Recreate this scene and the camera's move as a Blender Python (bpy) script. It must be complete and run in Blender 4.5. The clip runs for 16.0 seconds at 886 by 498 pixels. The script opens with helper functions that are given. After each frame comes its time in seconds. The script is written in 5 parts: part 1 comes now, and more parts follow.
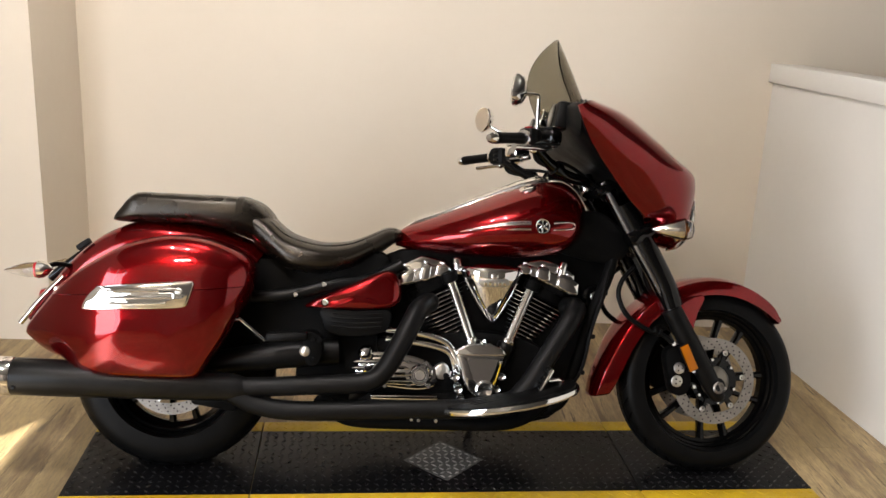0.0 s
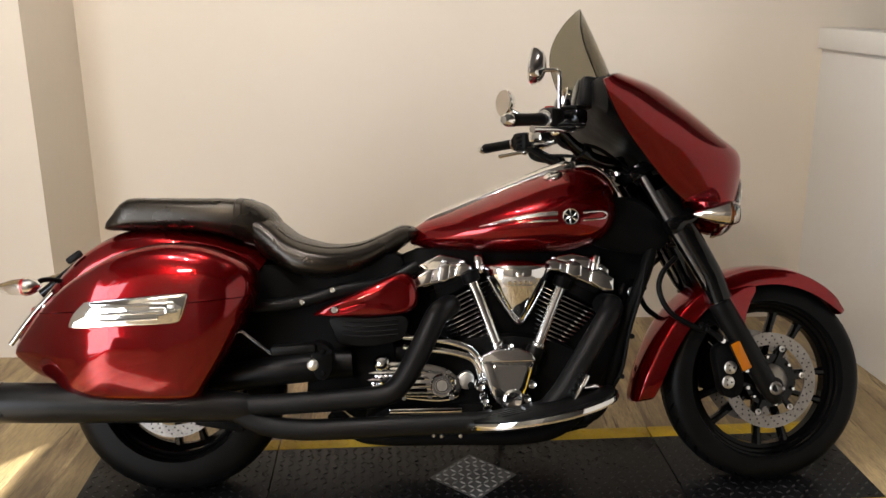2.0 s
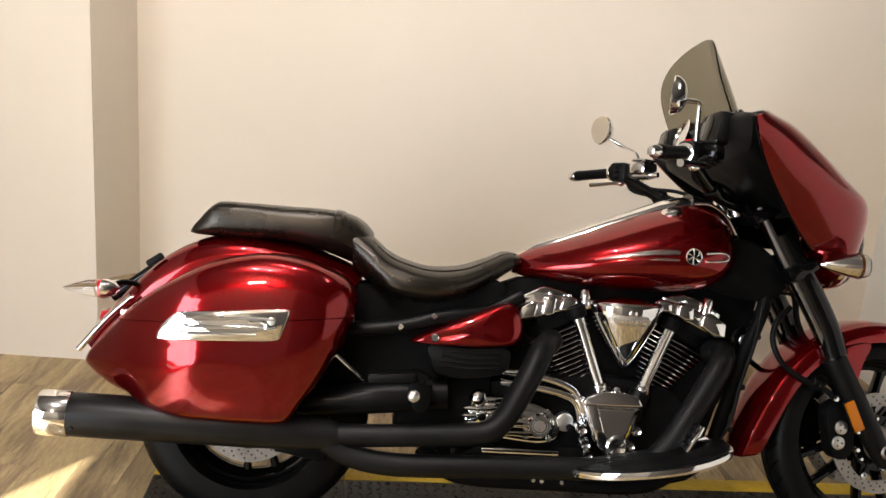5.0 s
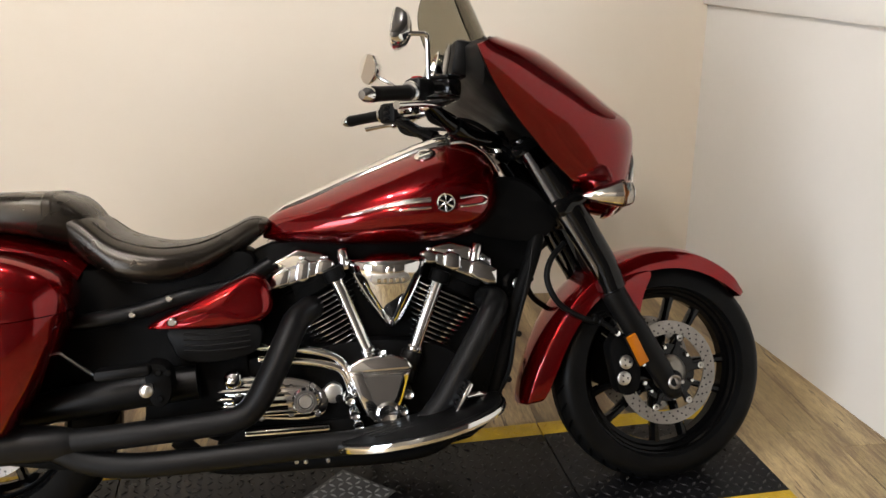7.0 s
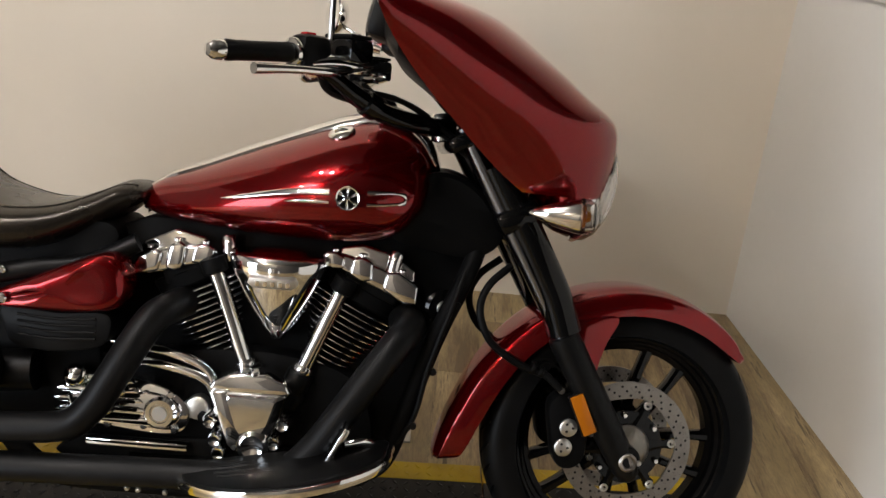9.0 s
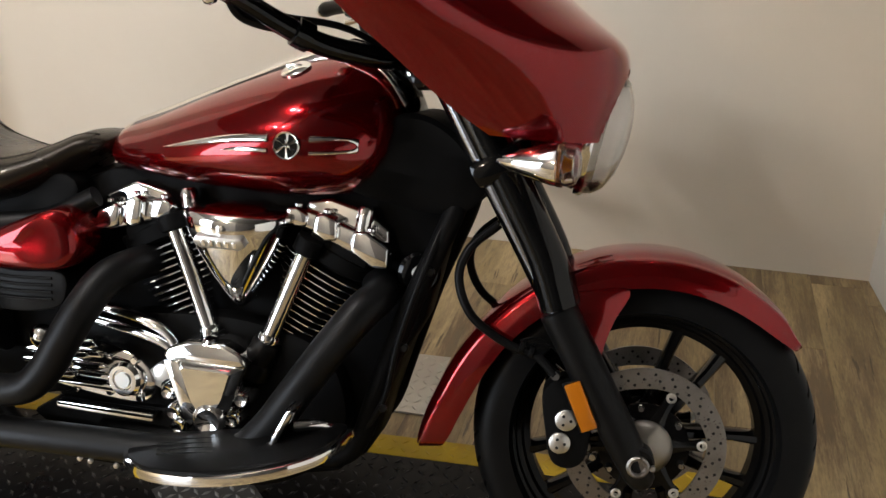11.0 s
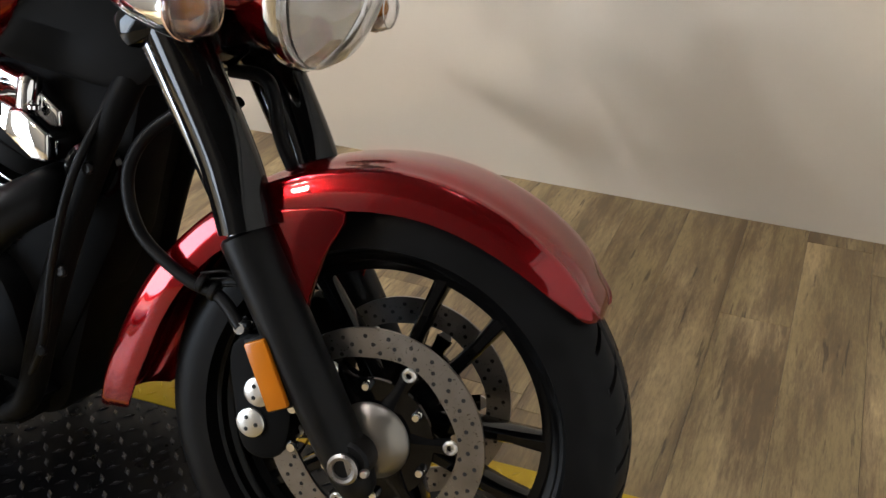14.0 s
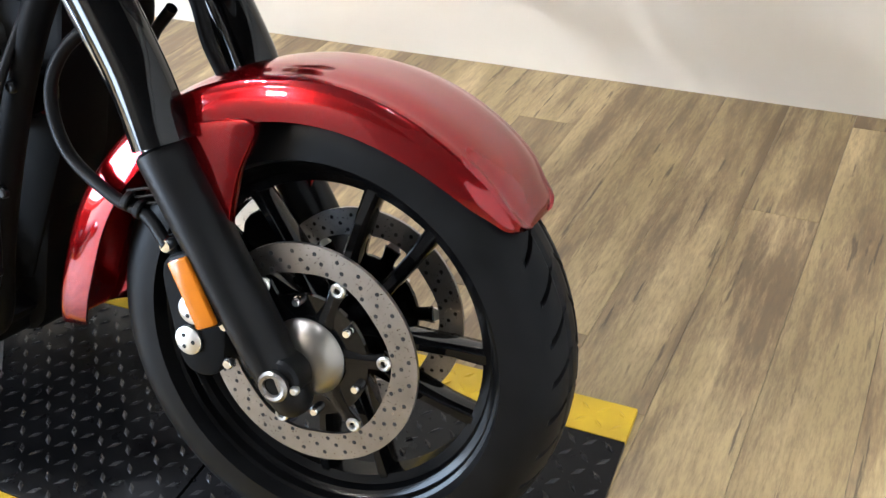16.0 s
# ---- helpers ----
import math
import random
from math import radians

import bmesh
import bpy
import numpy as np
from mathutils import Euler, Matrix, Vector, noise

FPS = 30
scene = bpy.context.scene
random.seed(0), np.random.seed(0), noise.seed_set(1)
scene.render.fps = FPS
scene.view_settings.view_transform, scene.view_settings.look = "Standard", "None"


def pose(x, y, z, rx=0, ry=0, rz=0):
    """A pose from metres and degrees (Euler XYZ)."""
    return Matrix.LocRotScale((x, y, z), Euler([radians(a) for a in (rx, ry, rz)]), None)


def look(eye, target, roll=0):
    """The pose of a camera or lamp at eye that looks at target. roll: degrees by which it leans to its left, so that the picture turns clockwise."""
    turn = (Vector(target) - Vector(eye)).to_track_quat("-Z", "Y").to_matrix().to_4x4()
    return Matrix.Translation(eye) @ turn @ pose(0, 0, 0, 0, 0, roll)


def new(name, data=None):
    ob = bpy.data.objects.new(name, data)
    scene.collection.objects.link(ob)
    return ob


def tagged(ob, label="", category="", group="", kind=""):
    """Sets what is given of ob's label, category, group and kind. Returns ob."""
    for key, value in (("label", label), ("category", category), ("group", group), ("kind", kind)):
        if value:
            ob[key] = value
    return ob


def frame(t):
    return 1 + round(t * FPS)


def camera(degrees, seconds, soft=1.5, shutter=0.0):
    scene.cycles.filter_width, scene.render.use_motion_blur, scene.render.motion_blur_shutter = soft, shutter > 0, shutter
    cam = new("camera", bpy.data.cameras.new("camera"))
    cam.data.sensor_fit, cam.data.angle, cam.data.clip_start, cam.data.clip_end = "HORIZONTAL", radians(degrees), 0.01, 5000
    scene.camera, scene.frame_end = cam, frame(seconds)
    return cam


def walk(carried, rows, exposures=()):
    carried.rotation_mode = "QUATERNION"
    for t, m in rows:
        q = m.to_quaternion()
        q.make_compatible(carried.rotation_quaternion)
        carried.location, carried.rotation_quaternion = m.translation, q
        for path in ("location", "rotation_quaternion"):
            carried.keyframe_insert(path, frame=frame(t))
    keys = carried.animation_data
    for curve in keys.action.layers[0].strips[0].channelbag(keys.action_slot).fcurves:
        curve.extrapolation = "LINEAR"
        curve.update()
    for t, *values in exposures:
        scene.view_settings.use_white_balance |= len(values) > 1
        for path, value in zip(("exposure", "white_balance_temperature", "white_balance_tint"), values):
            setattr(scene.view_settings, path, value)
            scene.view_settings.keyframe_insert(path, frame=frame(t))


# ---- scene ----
cam = camera(52.7, 16.0)
PATH = [
    (0, (0.682, -2.660, 1.570), (0.771, -0.736, 1.029), 2.8),
    (0.5, (0.708, -2.635, 1.555), (0.842, -0.710, 1.031), 3.3),
    (1, (0.699, -2.594, 1.533), (0.815, -0.674, 0.984), 3.1),
    (1.5, (0.714, -2.516, 1.519), (0.777, -0.599, 0.953), 3.3),
    (2, (0.772, -2.401, 1.510), (0.761, -0.480, 0.954), -0.4),
    (2.5, (0.770, -2.351, 1.499), (0.677, -0.431, 0.949), 1.3),
    (3, (0.699, -2.315, 1.504), (0.666, -0.393, 0.950), 3.1),
    (3.5, (0.518, -2.278, 1.508), (0.630, -0.338, 1.032), 1.1),
    (4, (0.316, -2.236, 1.522), (0.488, -0.307, 1.020), 3.6),
    (4.2, (0.299, -2.259, 1.468), (0.436, -0.317, 1.011), 3.8),
    (6.3, (0.630, -2.140, 1.503), (0.674, -0.245, 0.863), 4.8),
    (6.5, (0.677, -2.129, 1.474), (0.807, -0.227, 0.871), 4.2),
    (7, (0.844, -2.035, 1.501), (1.085, -0.159, 0.850), -0.1),
    (7.5, (0.945, -1.863, 1.523), (1.200, 0.012, 0.877), 1.0),
    (8, (1.064, -1.743, 1.507), (1.386, 0.109, 0.825), -1.5),
    (8.5, (1.184, -1.659, 1.477), (1.375, 0.191, 0.742), 0.6),
    (8.7, (1.251, -1.612, 1.483), (1.331, 0.241, 0.735), 3.5),
    (10.8, (1.725, -1.207, 1.390), (1.276, 0.534, 0.514), -0.3),
    (11, (1.761, -1.197, 1.392), (1.290, 0.531, 0.503), -0.4),
    (11.5, (1.940, -1.170, 1.355), (1.389, 0.538, 0.472), 2.2),
    (12, (2.077, -1.108, 1.294), (1.568, 0.611, 0.408), 2.0),
    (12.5, (2.126, -0.985, 1.233), (1.648, 0.751, 0.364), 1.1),
    (13, (2.135, -0.818, 1.191), (1.684, 0.956, 0.384), 3.0),
    (13.5, (2.157, -0.712, 1.162), (1.713, 1.016, 0.256), 2.0),
    (14, (2.210, -0.597, 1.123), (1.497, 0.979, 0.119), -0.5),
    (14.5, (2.265, -0.525, 1.093), (1.388, 0.891, -0.014), -2.4),
    (15, (2.293, -0.498, 1.077), (1.377, 0.864, -0.065), -5.6),
    (15.5, (2.322, -0.482, 1.097), (1.434, 0.872, -0.076), -6.4),
    (16, (2.369, -0.451, 1.091), (1.503, 0.908, -0.093), -6.8),
]
EXPOSURES = [(0, 1.72, 6300, 12), (1, 1.53, 6300, 12), (2.5, 1.70, 6300, 12), (4, 1.88, 6300, 12), (6.5, 1.63, 6250, 12), (7, 1.80, 6200, 11), (7.5, 1.67, 6200, 11), (8.5, 1.43, 6200, 11), (11, 1.66, 6100, 10),
             (12.5, 1.97, 6200, 11), (13.5, 2.05, 6150, 11), (14, 2.06, 5800, 9), (14.5, 2.40, 5450, 8), (15, 2.87, 5300, 8), (16, 3.20, 5280, 8)]
walk(cam, [(t, look(eye, target, roll)) for t, eye, target, roll in PATH], EXPOSURES)

# ---- light ----
world = bpy.data.worlds.new("daylight")
scene.world = world
world.use_nodes = True
wn = world.node_tree
sky = wn.nodes.new("ShaderNodeTexSky")
sky.sky_type = 'NISHITA'
sky.sun_disc = False
sky.sun_elevation = radians(36.8)
sky.sun_rotation = radians(211.5)
wn.links.new(sky.outputs[0], wn.nodes["Background"].inputs[0])
wn.nodes["Background"].inputs[1].default_value = 0.05


def lamp(name, kind, m, energy, colour, **more):
    data = bpy.data.lights.new(name, kind)
    data.energy, data.color = energy, colour
    if kind == 'SUN':
        data.angle = radians(0.5)
    if kind == 'POINT':
        data.shadow_soft_size = more["radius"]
    if kind == 'AREA':
        data.shape, data.size, data.size_y = 'RECTANGLE', more["size"], more["size_y"]
    ob = new(name, data)
    ob.matrix_world = m
    return ob


SUN_WAY = Vector((0.52, 0.85, -0.746))
lamp("sun", 'SUN', look((0, 0, 0), SUN_WAY), 5.0, (1.0, 0.95, 0.86))
lamp("window_light", 'AREA', look((-2.18, -3.15, 1.22), (0.6, -0.9, 0.85)), 38, (0.86, 0.93, 1.0), size=1.8, size_y=2.2)
for bulb in (-0.12, 0.0, 0.12):
    lamp("ceiling_bulb", 'POINT', pose(-0.45 + bulb, -3.6 + 0.4 * bulb, 2.85), 12.5, (1.0, 0.80, 0.58), radius=0.05)
for x, y, watts in ((-0.45, -1.35, 25), (-0.15, -1.55, 25), (0.10, -0.20, 14), (0.34, -0.34, 14), (2.02, 0.02, 2), (2.12, -0.12, 2), (2.18, -0.26, 2)):
    lamp("ceiling_bulb", 'POINT', pose(x, y, 3.05), watts, (1.0, 0.93, 0.85), radius=0.03)

# ---- materials ----


class Nodes:
    """A node material with short ways to make textures."""

    def __init__(self, name, colour, rough=0.5, metal=0.0, **more):
        self.mat = bpy.data.materials.new(name)
        self.mat.use_nodes = True
        self.tree = self.mat.node_tree
        self.bsdf = self.tree.nodes["Principled BSDF"]
        self.set("Base Color", (*colour, 1)), self.set("Roughness", rough), self.set("Metallic", metal)
        for key, value in more.items():
            self.set(key.replace("_", " "), value)
        self.coord = self.tree.nodes.new("ShaderNodeTexCoord").outputs["Object"]

    def set(self, key, value):
        self.bsdf.inputs[key].default_value = value

    def add(self, kind, **inputs):
        node = self.tree.nodes.new(kind)
        for key, value in inputs.items():
            node.inputs[key.replace("_", " ")].default_value = value
        return node

    def link(self, a, b):
        self.tree.links.new(a, b)

    def noise(self, scale, detail=4, stretch=(1, 1, 1), rough=0.55):
        mapping = self.add("ShaderNodeMapping", Scale=stretch)
        self.link(self.coord, mapping.inputs[0])
        tex = self.add("ShaderNodeTexNoise", Scale=scale, Detail=detail, Roughness=rough)
        self.link(mapping.outputs[0], tex.inputs["Vector"])
        return tex.outputs["Fac"]

    def voronoi(self, scale, feature='F1'):
        tex = self.add("ShaderNodeTexVoronoi", Scale=scale)
        tex.feature = feature
        self.link(self.coord, tex.inputs["Vector"])
        return tex.outputs["Distance"]

    def ramp(self, fac, *stops):
        node = self.add("ShaderNodeValToRGB")
        while len(node.color_ramp.elements) < len(stops):
            node.color_ramp.elements.new(0.5)
        for el, (at, col) in zip(node.color_ramp.elements, stops):
            el.position, el.color = at, (*col, 1) if len(col) == 3 else col
        self.link(fac, node.inputs[0])
        return node.outputs[0]

    def span(self, fac, low, high, a=0.3, b=0.7):
        node = self.add("ShaderNodeMapRange")
        for i, v in enumerate((a, b, low, high)):
            node.inputs[i + 1].default_value = v
        self.link(fac, node.inputs[0])
        return node.outputs[0]

    def mix(self, fac, a, b, how='MIX'):
        node = self.add("ShaderNodeMix")
        node.data_type, node.blend_type = 'RGBA', how
        for sock, v in ((node.inputs[0], fac), (node.inputs[6], a), (node.inputs[7], b)):
            if isinstance(v, (float, int)):
                sock.default_value = v
            elif isinstance(v, tuple):
                sock.default_value = (*v, 1)
            else:
                self.link(v, sock)
        return node.outputs[2]

    def base(self, sock):
        self.link(sock, self.bsdf.inputs["Base Color"])

    def rough(self, sock):
        self.link(sock, self.bsdf.inputs["Roughness"])

    def bump(self, fac, strength=0.3, distance=0.002, after=None):
        node = self.add("ShaderNodeBump", Strength=strength, Distance=distance)
        self.link(fac, node.inputs["Height"])
        if after:
            self.link(after, node.inputs["Normal"])
        self.link(node.outputs[0], self.bsdf.inputs["Normal"])
        return node.outputs[0]

    def random(self):
        return self.add("ShaderNodeObjectInfo").outputs["Random"]


def make_red():
    n = Nodes("candy_red_paint", (0.3, 0.004, 0.01), 0.2, 0.84, Coat_Weight=0.9, Coat_Roughness=0.015, Coat_IOR=1.45, Specular_IOR_Level=0.1)
    n.set("Specular Tint", (0.7, 0.05, 0.07, 1))
    n.base(n.mix(n.span(n.noise(900, 1), 0.0, 1.0), (0.155, 0.0018, 0.0028), (0.220, 0.0036, 0.0055)))
    n.rough(n.span(n.noise(6, 3), 0.155, 0.195))
    return n.mat


def make_chrome():
    n = Nodes("chrome", (0.84, 0.84, 0.83), 0.05, 1.0)
    n.rough(n.span(n.noise(25, 5), 0.03, 0.09))
    return n.mat


def make_black(name, level, rough, coat=0.0, grain=60.0, bump=0.0, gloss=0.5):
    n = Nodes(name, (level, level, level), rough, 0.0, Coat_Weight=coat, Coat_Roughness=0.04, Specular_IOR_Level=gloss)
    n.rough(n.span(n.noise(grain / 6, 4), rough * 0.82, rough * 1.18))
    n.base(n.mix(n.span(n.noise(grain / 3, 4), 0.0, 1.0), (level * 0.75,) * 3, (level * 1.4, level * 1.4, level * 1.45)))
    if bump:
        n.bump(n.noise(grain * 6, 3), bump, 0.0006)
    return n.mat


def make_leather():
    # brown base and golden sheen tint paint in the sunlit floor's reflection
    n = Nodes("black_leather", (0.0075, 0.0060, 0.0045), 0.25, 0.0, Specular_IOR_Level=0.45)
    n.set("Specular Tint", (1.0, 0.90, 0.78, 1))
    cells = n.voronoi(420)
    first = n.bump(cells, 0.25, 0.0006)
    n.bump(n.noise(14, 3), 0.10, 0.002, first)
    n.rough(n.span(n.noise(9, 3), 0.24, 0.31))
    return n.mat


def make_disc():
    n = Nodes("brake_disc_steel", (0.46, 0.43, 0.40), 0.34, 1.0)
    n.base(n.mix(n.span(n.noise(16, 4), 0, 1), (0.22, 0.203, 0.187), (0.33, 0.31, 0.29)))
    n.rough(n.span(n.noise(300, 2), 0.26, 0.42))
    return n.mat


def make_silver():
    n = Nodes("satin_aluminium", (0.62, 0.61, 0.58), 0.36, 1.0)
    n.rough(n.span(n.noise(80, 4), 0.28, 0.44))
    return n.mat


def make_wall(name, light, dark):
    n = Nodes(name, light, 0.75)
    n.base(n.mix(n.span(n.noise(0.9, 5), 0, 1), light, dark))
    first = n.bump(n.noise(220, 3), 0.12, 0.001)
    n.bump(n.noise(5, 3), 0.06, 0.01, first)
    n.rough(n.span(n.noise(30, 3), 0.6, 0.82))
    return n.mat


def make_oak():
    n = Nodes("weathered_oak_vinyl", (0.4, 0.3, 0.2), 0.45)
    geo = n.add("ShaderNodeNewGeometry").outputs["Position"]
    info = n.random()
    shift = n.add("ShaderNodeVectorMath")
    shift.operation = 'MULTIPLY_ADD'
    shift.inputs[1].default_value = (1, 1, 1)
    n.link(geo, shift.inputs[0])
    far = n.add("ShaderNodeVectorMath")
    far.operation = 'SCALE'
    far.inputs[0].default_value = (37.0, 91.0, 53.0)
    n.link(info, far.inputs["Scale"])
    n.link(far.outputs[0], shift.inputs[2])
    n.coord = shift.outputs[0]
    grain = n.noise(42, 8, (4.0, 0.6, 1), 0.72)
    streak = n.noise(3.0, 10, (3.6, 0.42, 1), 0.72)
    cloud = n.noise(1.9, 6, (2.8, 0.42, 1), 0.62)
    crack = n.noise(13, 5, (4.5, 0.30, 1), 0.6)
    tone = n.ramp(info, (0.0, (0.315, 0.232, 0.108)), (0.35, (0.402, 0.302, 0.142)), (0.7, (0.35, 0.260, 0.122)), (1.0, (0.262, 0.193, 0.096)))
    body = n.mix(n.span(cloud, 0.0, 0.85, 0.46, 0.60), tone, (0.54, 0.405, 0.212))
    body = n.mix(n.span(streak, 0.9, 0.0, 0.40, 0.53), body, (0.155, 0.100, 0.052))
    body = n.mix(n.span(grain, 0.55, 0.0, 0.34, 0.58), body, (0.12, 0.085, 0.052))
    body = n.mix(n.span(crack, 0.8, 0.0, 0.33, 0.385), body, (0.07, 0.047, 0.028))
    warp = n.add("ShaderNodeVectorMath")
    warp.operation = 'MULTIPLY'
    warp.inputs[1].default_value = (1.0, 0.6, 1.0)
    n.link(n.coord, warp.inputs[0])
    n.coord = warp.outputs[0]
    knot = n.voronoi(4.6)
    body = n.mix(n.span(knot, 0.9, 0.0, 0.02, 0.06), body, (0.075, 0.048, 0.028))
    body = n.mix(n.span(knot, 0.35, 0.0, 0.06, 0.20), body, (0.20, 0.145, 0.09))
    n.base(body)
    n.rough(n.span(grain, 0.36, 0.52))
    n.bump(grain, 0.18, 0.0012)
    return n.mat


def make_mat_rubber(name, low, high, rough, gloss=0.3):
    n = Nodes(name, low, rough, 0.0, Specular_IOR_Level=gloss)
    n.base(n.mix(n.span(n.noise(9, 6), 0, 1, 0.35, 0.7), low, high))
    n.rough(n.span(n.noise(40, 4), rough * 0.8, rough * 1.2))
    n.bump(n.noise(260, 3), 0.25, 0.0008)
    return n.mat


def make_glass(name, tint, rough=0.0, ior=1.45):
    n = Nodes(name, tint, rough, 0.0, IOR=ior)
    n.set("Transmission Weight", 1.0)
    return n.mat


RED, CHROME, LEATHER, DISC, SILVER, OAK = make_red(), make_chrome(), make_leather(), make_disc(), make_silver(), make_oak()
GLOSS = make_black("gloss_black", 0.002, 0.07, 0.0, 60, 0.0, 0.26)
SATIN = make_black("satin_black_coating", 0.0036, 0.36, 0.0, 60, 0.12, 0.14)
MUFFLER = make_black("muffler_black_coating", 0.005, 0.34, 0.0, 60, 0.1, 0.24)
ENGINE = make_black("wrinkle_black", 0.0018, 0.6, 0.0, 90, 0.3, 0.07)
PLASTIC = make_black("black_plastic", 0.0025, 0.45, 0.0, 70, 0.3, 0.12)
RIM = make_black("wheel_gloss_black", 0.002, 0.16, 0.0, 60, 0.0, 0.12)
STANCHION = Nodes("dark_polished_steel", (0.20, 0.205, 0.225), 0.14, 1.0).mat
RUBBER = make_black("tyre_rubber", 0.0032, 0.40, 0.0, 40, 0.08, 0.09)
PIPE = make_black("matt_black_exhaust_coating", 0.0036, 0.44, 0.0, 60, 0.12, 0.17)
WALL = make_wall("cream_wall_paint", (0.706, 0.638, 0.538), (0.666, 0.598, 0.498))
PANEL = make_wall("white_panel_paint", (0.68, 0.665, 0.63), (0.64, 0.625, 0.59))
CEILING = make_wall("dark_ceiling_paint", (0.10, 0.095, 0.09), (0.08, 0.075, 0.07))
PALE = make_wall("grey_shop_wall_paint", (0.29, 0.275, 0.25), (0.24, 0.228, 0.21))
SHOP = make_wall("dark_shop_wall_paint", (0.11, 0.10, 0.095), (0.08, 0.075, 0.07))
TREAD = make_mat_rubber("black_mat_rubber", (0.0028, 0.0028, 0.0032), (0.0065, 0.0065, 0.0072), 0.32, 0.12)
YELLOW = make_mat_rubber("yellow_mat_rubber", (0.62, 0.42, 0.012), (0.48, 0.31, 0.02), 0.5)
PLATE = make_mat_rubber("grey_mat_rubber", (0.055, 0.055, 0.055), (0.10, 0.10, 0.098), 0.45)
BRIGHT = make_mat_rubber("worn_grey_tread", (0.22, 0.22, 0.215), (0.35, 0.35, 0.34), 0.35, 0.4)
STEEL = Nodes("worn_plate_steel", (0.5, 0.48, 0.44), 0.4, 0.8).mat
GLASS = make_glass("clear_lens", (0.96, 0.97, 0.98))
SMOKE = make_glass("smoked_screen", (0.30, 0.28, 0.22), 0.0, 1.2)
TINT = make_glass("pale_amber_lens", (1.0, 0.62, 0.42))
AMBER = Nodes("amber_reflector", (0.36, 0.110, 0.003), 0.22, 0.0, Specular_IOR_Level=0.25, Coat_Weight=0.1).mat
# same rubber as the mat, lightened so the raised treads carry painted highlights
RAISED = make_mat_rubber("highlit_tread_rubber", (0.006, 0.006, 0.007), (0.012, 0.012, 0.013), 0.30, 0.42)
REDLENS = Nodes("red_lens", (0.35, 0.005, 0.01), 0.12, 0.0, Coat_Weight=1.0).mat
MIRROR = Nodes("mirror_glass", (0.9, 0.9, 0.9), 0.01, 1.0).mat
# hub silver darkened: the shade around the hub is put into its colour
HUB = Nodes("shaded_hub_silver", (0.22, 0.205, 0.18), 0.32, 0.9).mat

# ---- shape helpers ----


def part(name, bm, material, parent=None, label="", flat=False, turn=None, angle=38):
    """Links a bmesh as one mesh object under a thing or a part."""
    if turn is not None:
        bm.transform(turn)
    bmesh.ops.recalc_face_normals(bm, faces=bm.faces)
    me = bpy.data.meshes.new(name)
    bm.to_mesh(me)
    bm.free()
    me.materials.append(material)
    if not flat:
        me.polygons.foreach_set("use_smooth", [True] * len(me.polygons))
        me.set_sharp_from_angle(angle=radians(angle))
    ob = new(name, me)
    if parent is not None:
        ob.parent = parent
    if label:
        tagged(ob, label)
    return ob


def mirrored(bm):
    """A copy on the other side of the middle plane."""
    other = bm.copy()
    other.transform(Matrix.Diagonal((1, -1, 1, 1)))
    bmesh.ops.reverse_faces(other, faces=other.faces)
    return other


def join(*meshes):
    out = meshes[0]
    for bm in meshes[1:]:
        tmp = bpy.data.meshes.new("tmp")
        bm.to_mesh(tmp)
        bm.free()
        out.from_mesh(tmp)
        bpy.data.meshes.remove(tmp)
    return out


def loft(rings, cap=True, closed=True):
    bm = bmesh.new()
    rows = [[bm.verts.new(p) for p in ring] for ring in rings]
    n = len(rows[0])
    for a, b in zip(rows, rows[1:]):
        for i in range(n if closed else n - 1):
            j = (i + 1) % n
            bm.faces.new((a[i], a[j], b[j], b[i]))
    if cap and closed:
        bm.faces.new(rows[0][::-1])
        bm.faces.new(rows[-1])
    return bm


def smooth_line(pts, steps=6):
    """A Catmull-Rom line through points of any dimension."""
    p = [np.array(q, float) for q in pts]
    p = [2 * p[0] - p[1]] + p + [2 * p[-1] - p[-2]]
    out = []
    for a, b, c, d in zip(p, p[1:], p[2:], p[3:]):
        for s in range(steps):
            t = s / steps
            out.append(0.5 * (2 * b + (c - a) * t + (2 * a - 5 * b + 4 * c - d) * t * t + (3 * b - a - 3 * c + d) * t ** 3))
    out.append(p[-2])
    return out


def tube(pts, r, n=14, steps=6, cap=True):
    """A round bar along points (x, y, z); r one radius or one for each point."""
    radii = r if isinstance(r, (list, tuple)) else [r] * len(pts)
    line = smooth_line([(*p, q) for p, q in zip(pts, radii)], steps)
    rings, side = [], None
    for i, q in enumerate(line):
        a, b = line[max(i - 1, 0)], line[min(i + 1, len(line) - 1)]
        d = Vector(b[:3] - a[:3]).normalized()
        if side is None:
            side = d.orthogonal().normalized()
        side = (side - side.dot(d) * d).normalized()
        up = d.cross(side)
        rings.append([Vector(q[:3]) + float(q[3]) * (math.cos(t) * side + math.sin(t) * up) for t in (math.tau * k / n for k in range(n))])
    return loft(rings, cap)


def rod(a, b, r, n=14):
    return tube([a, b], r, n, 1)


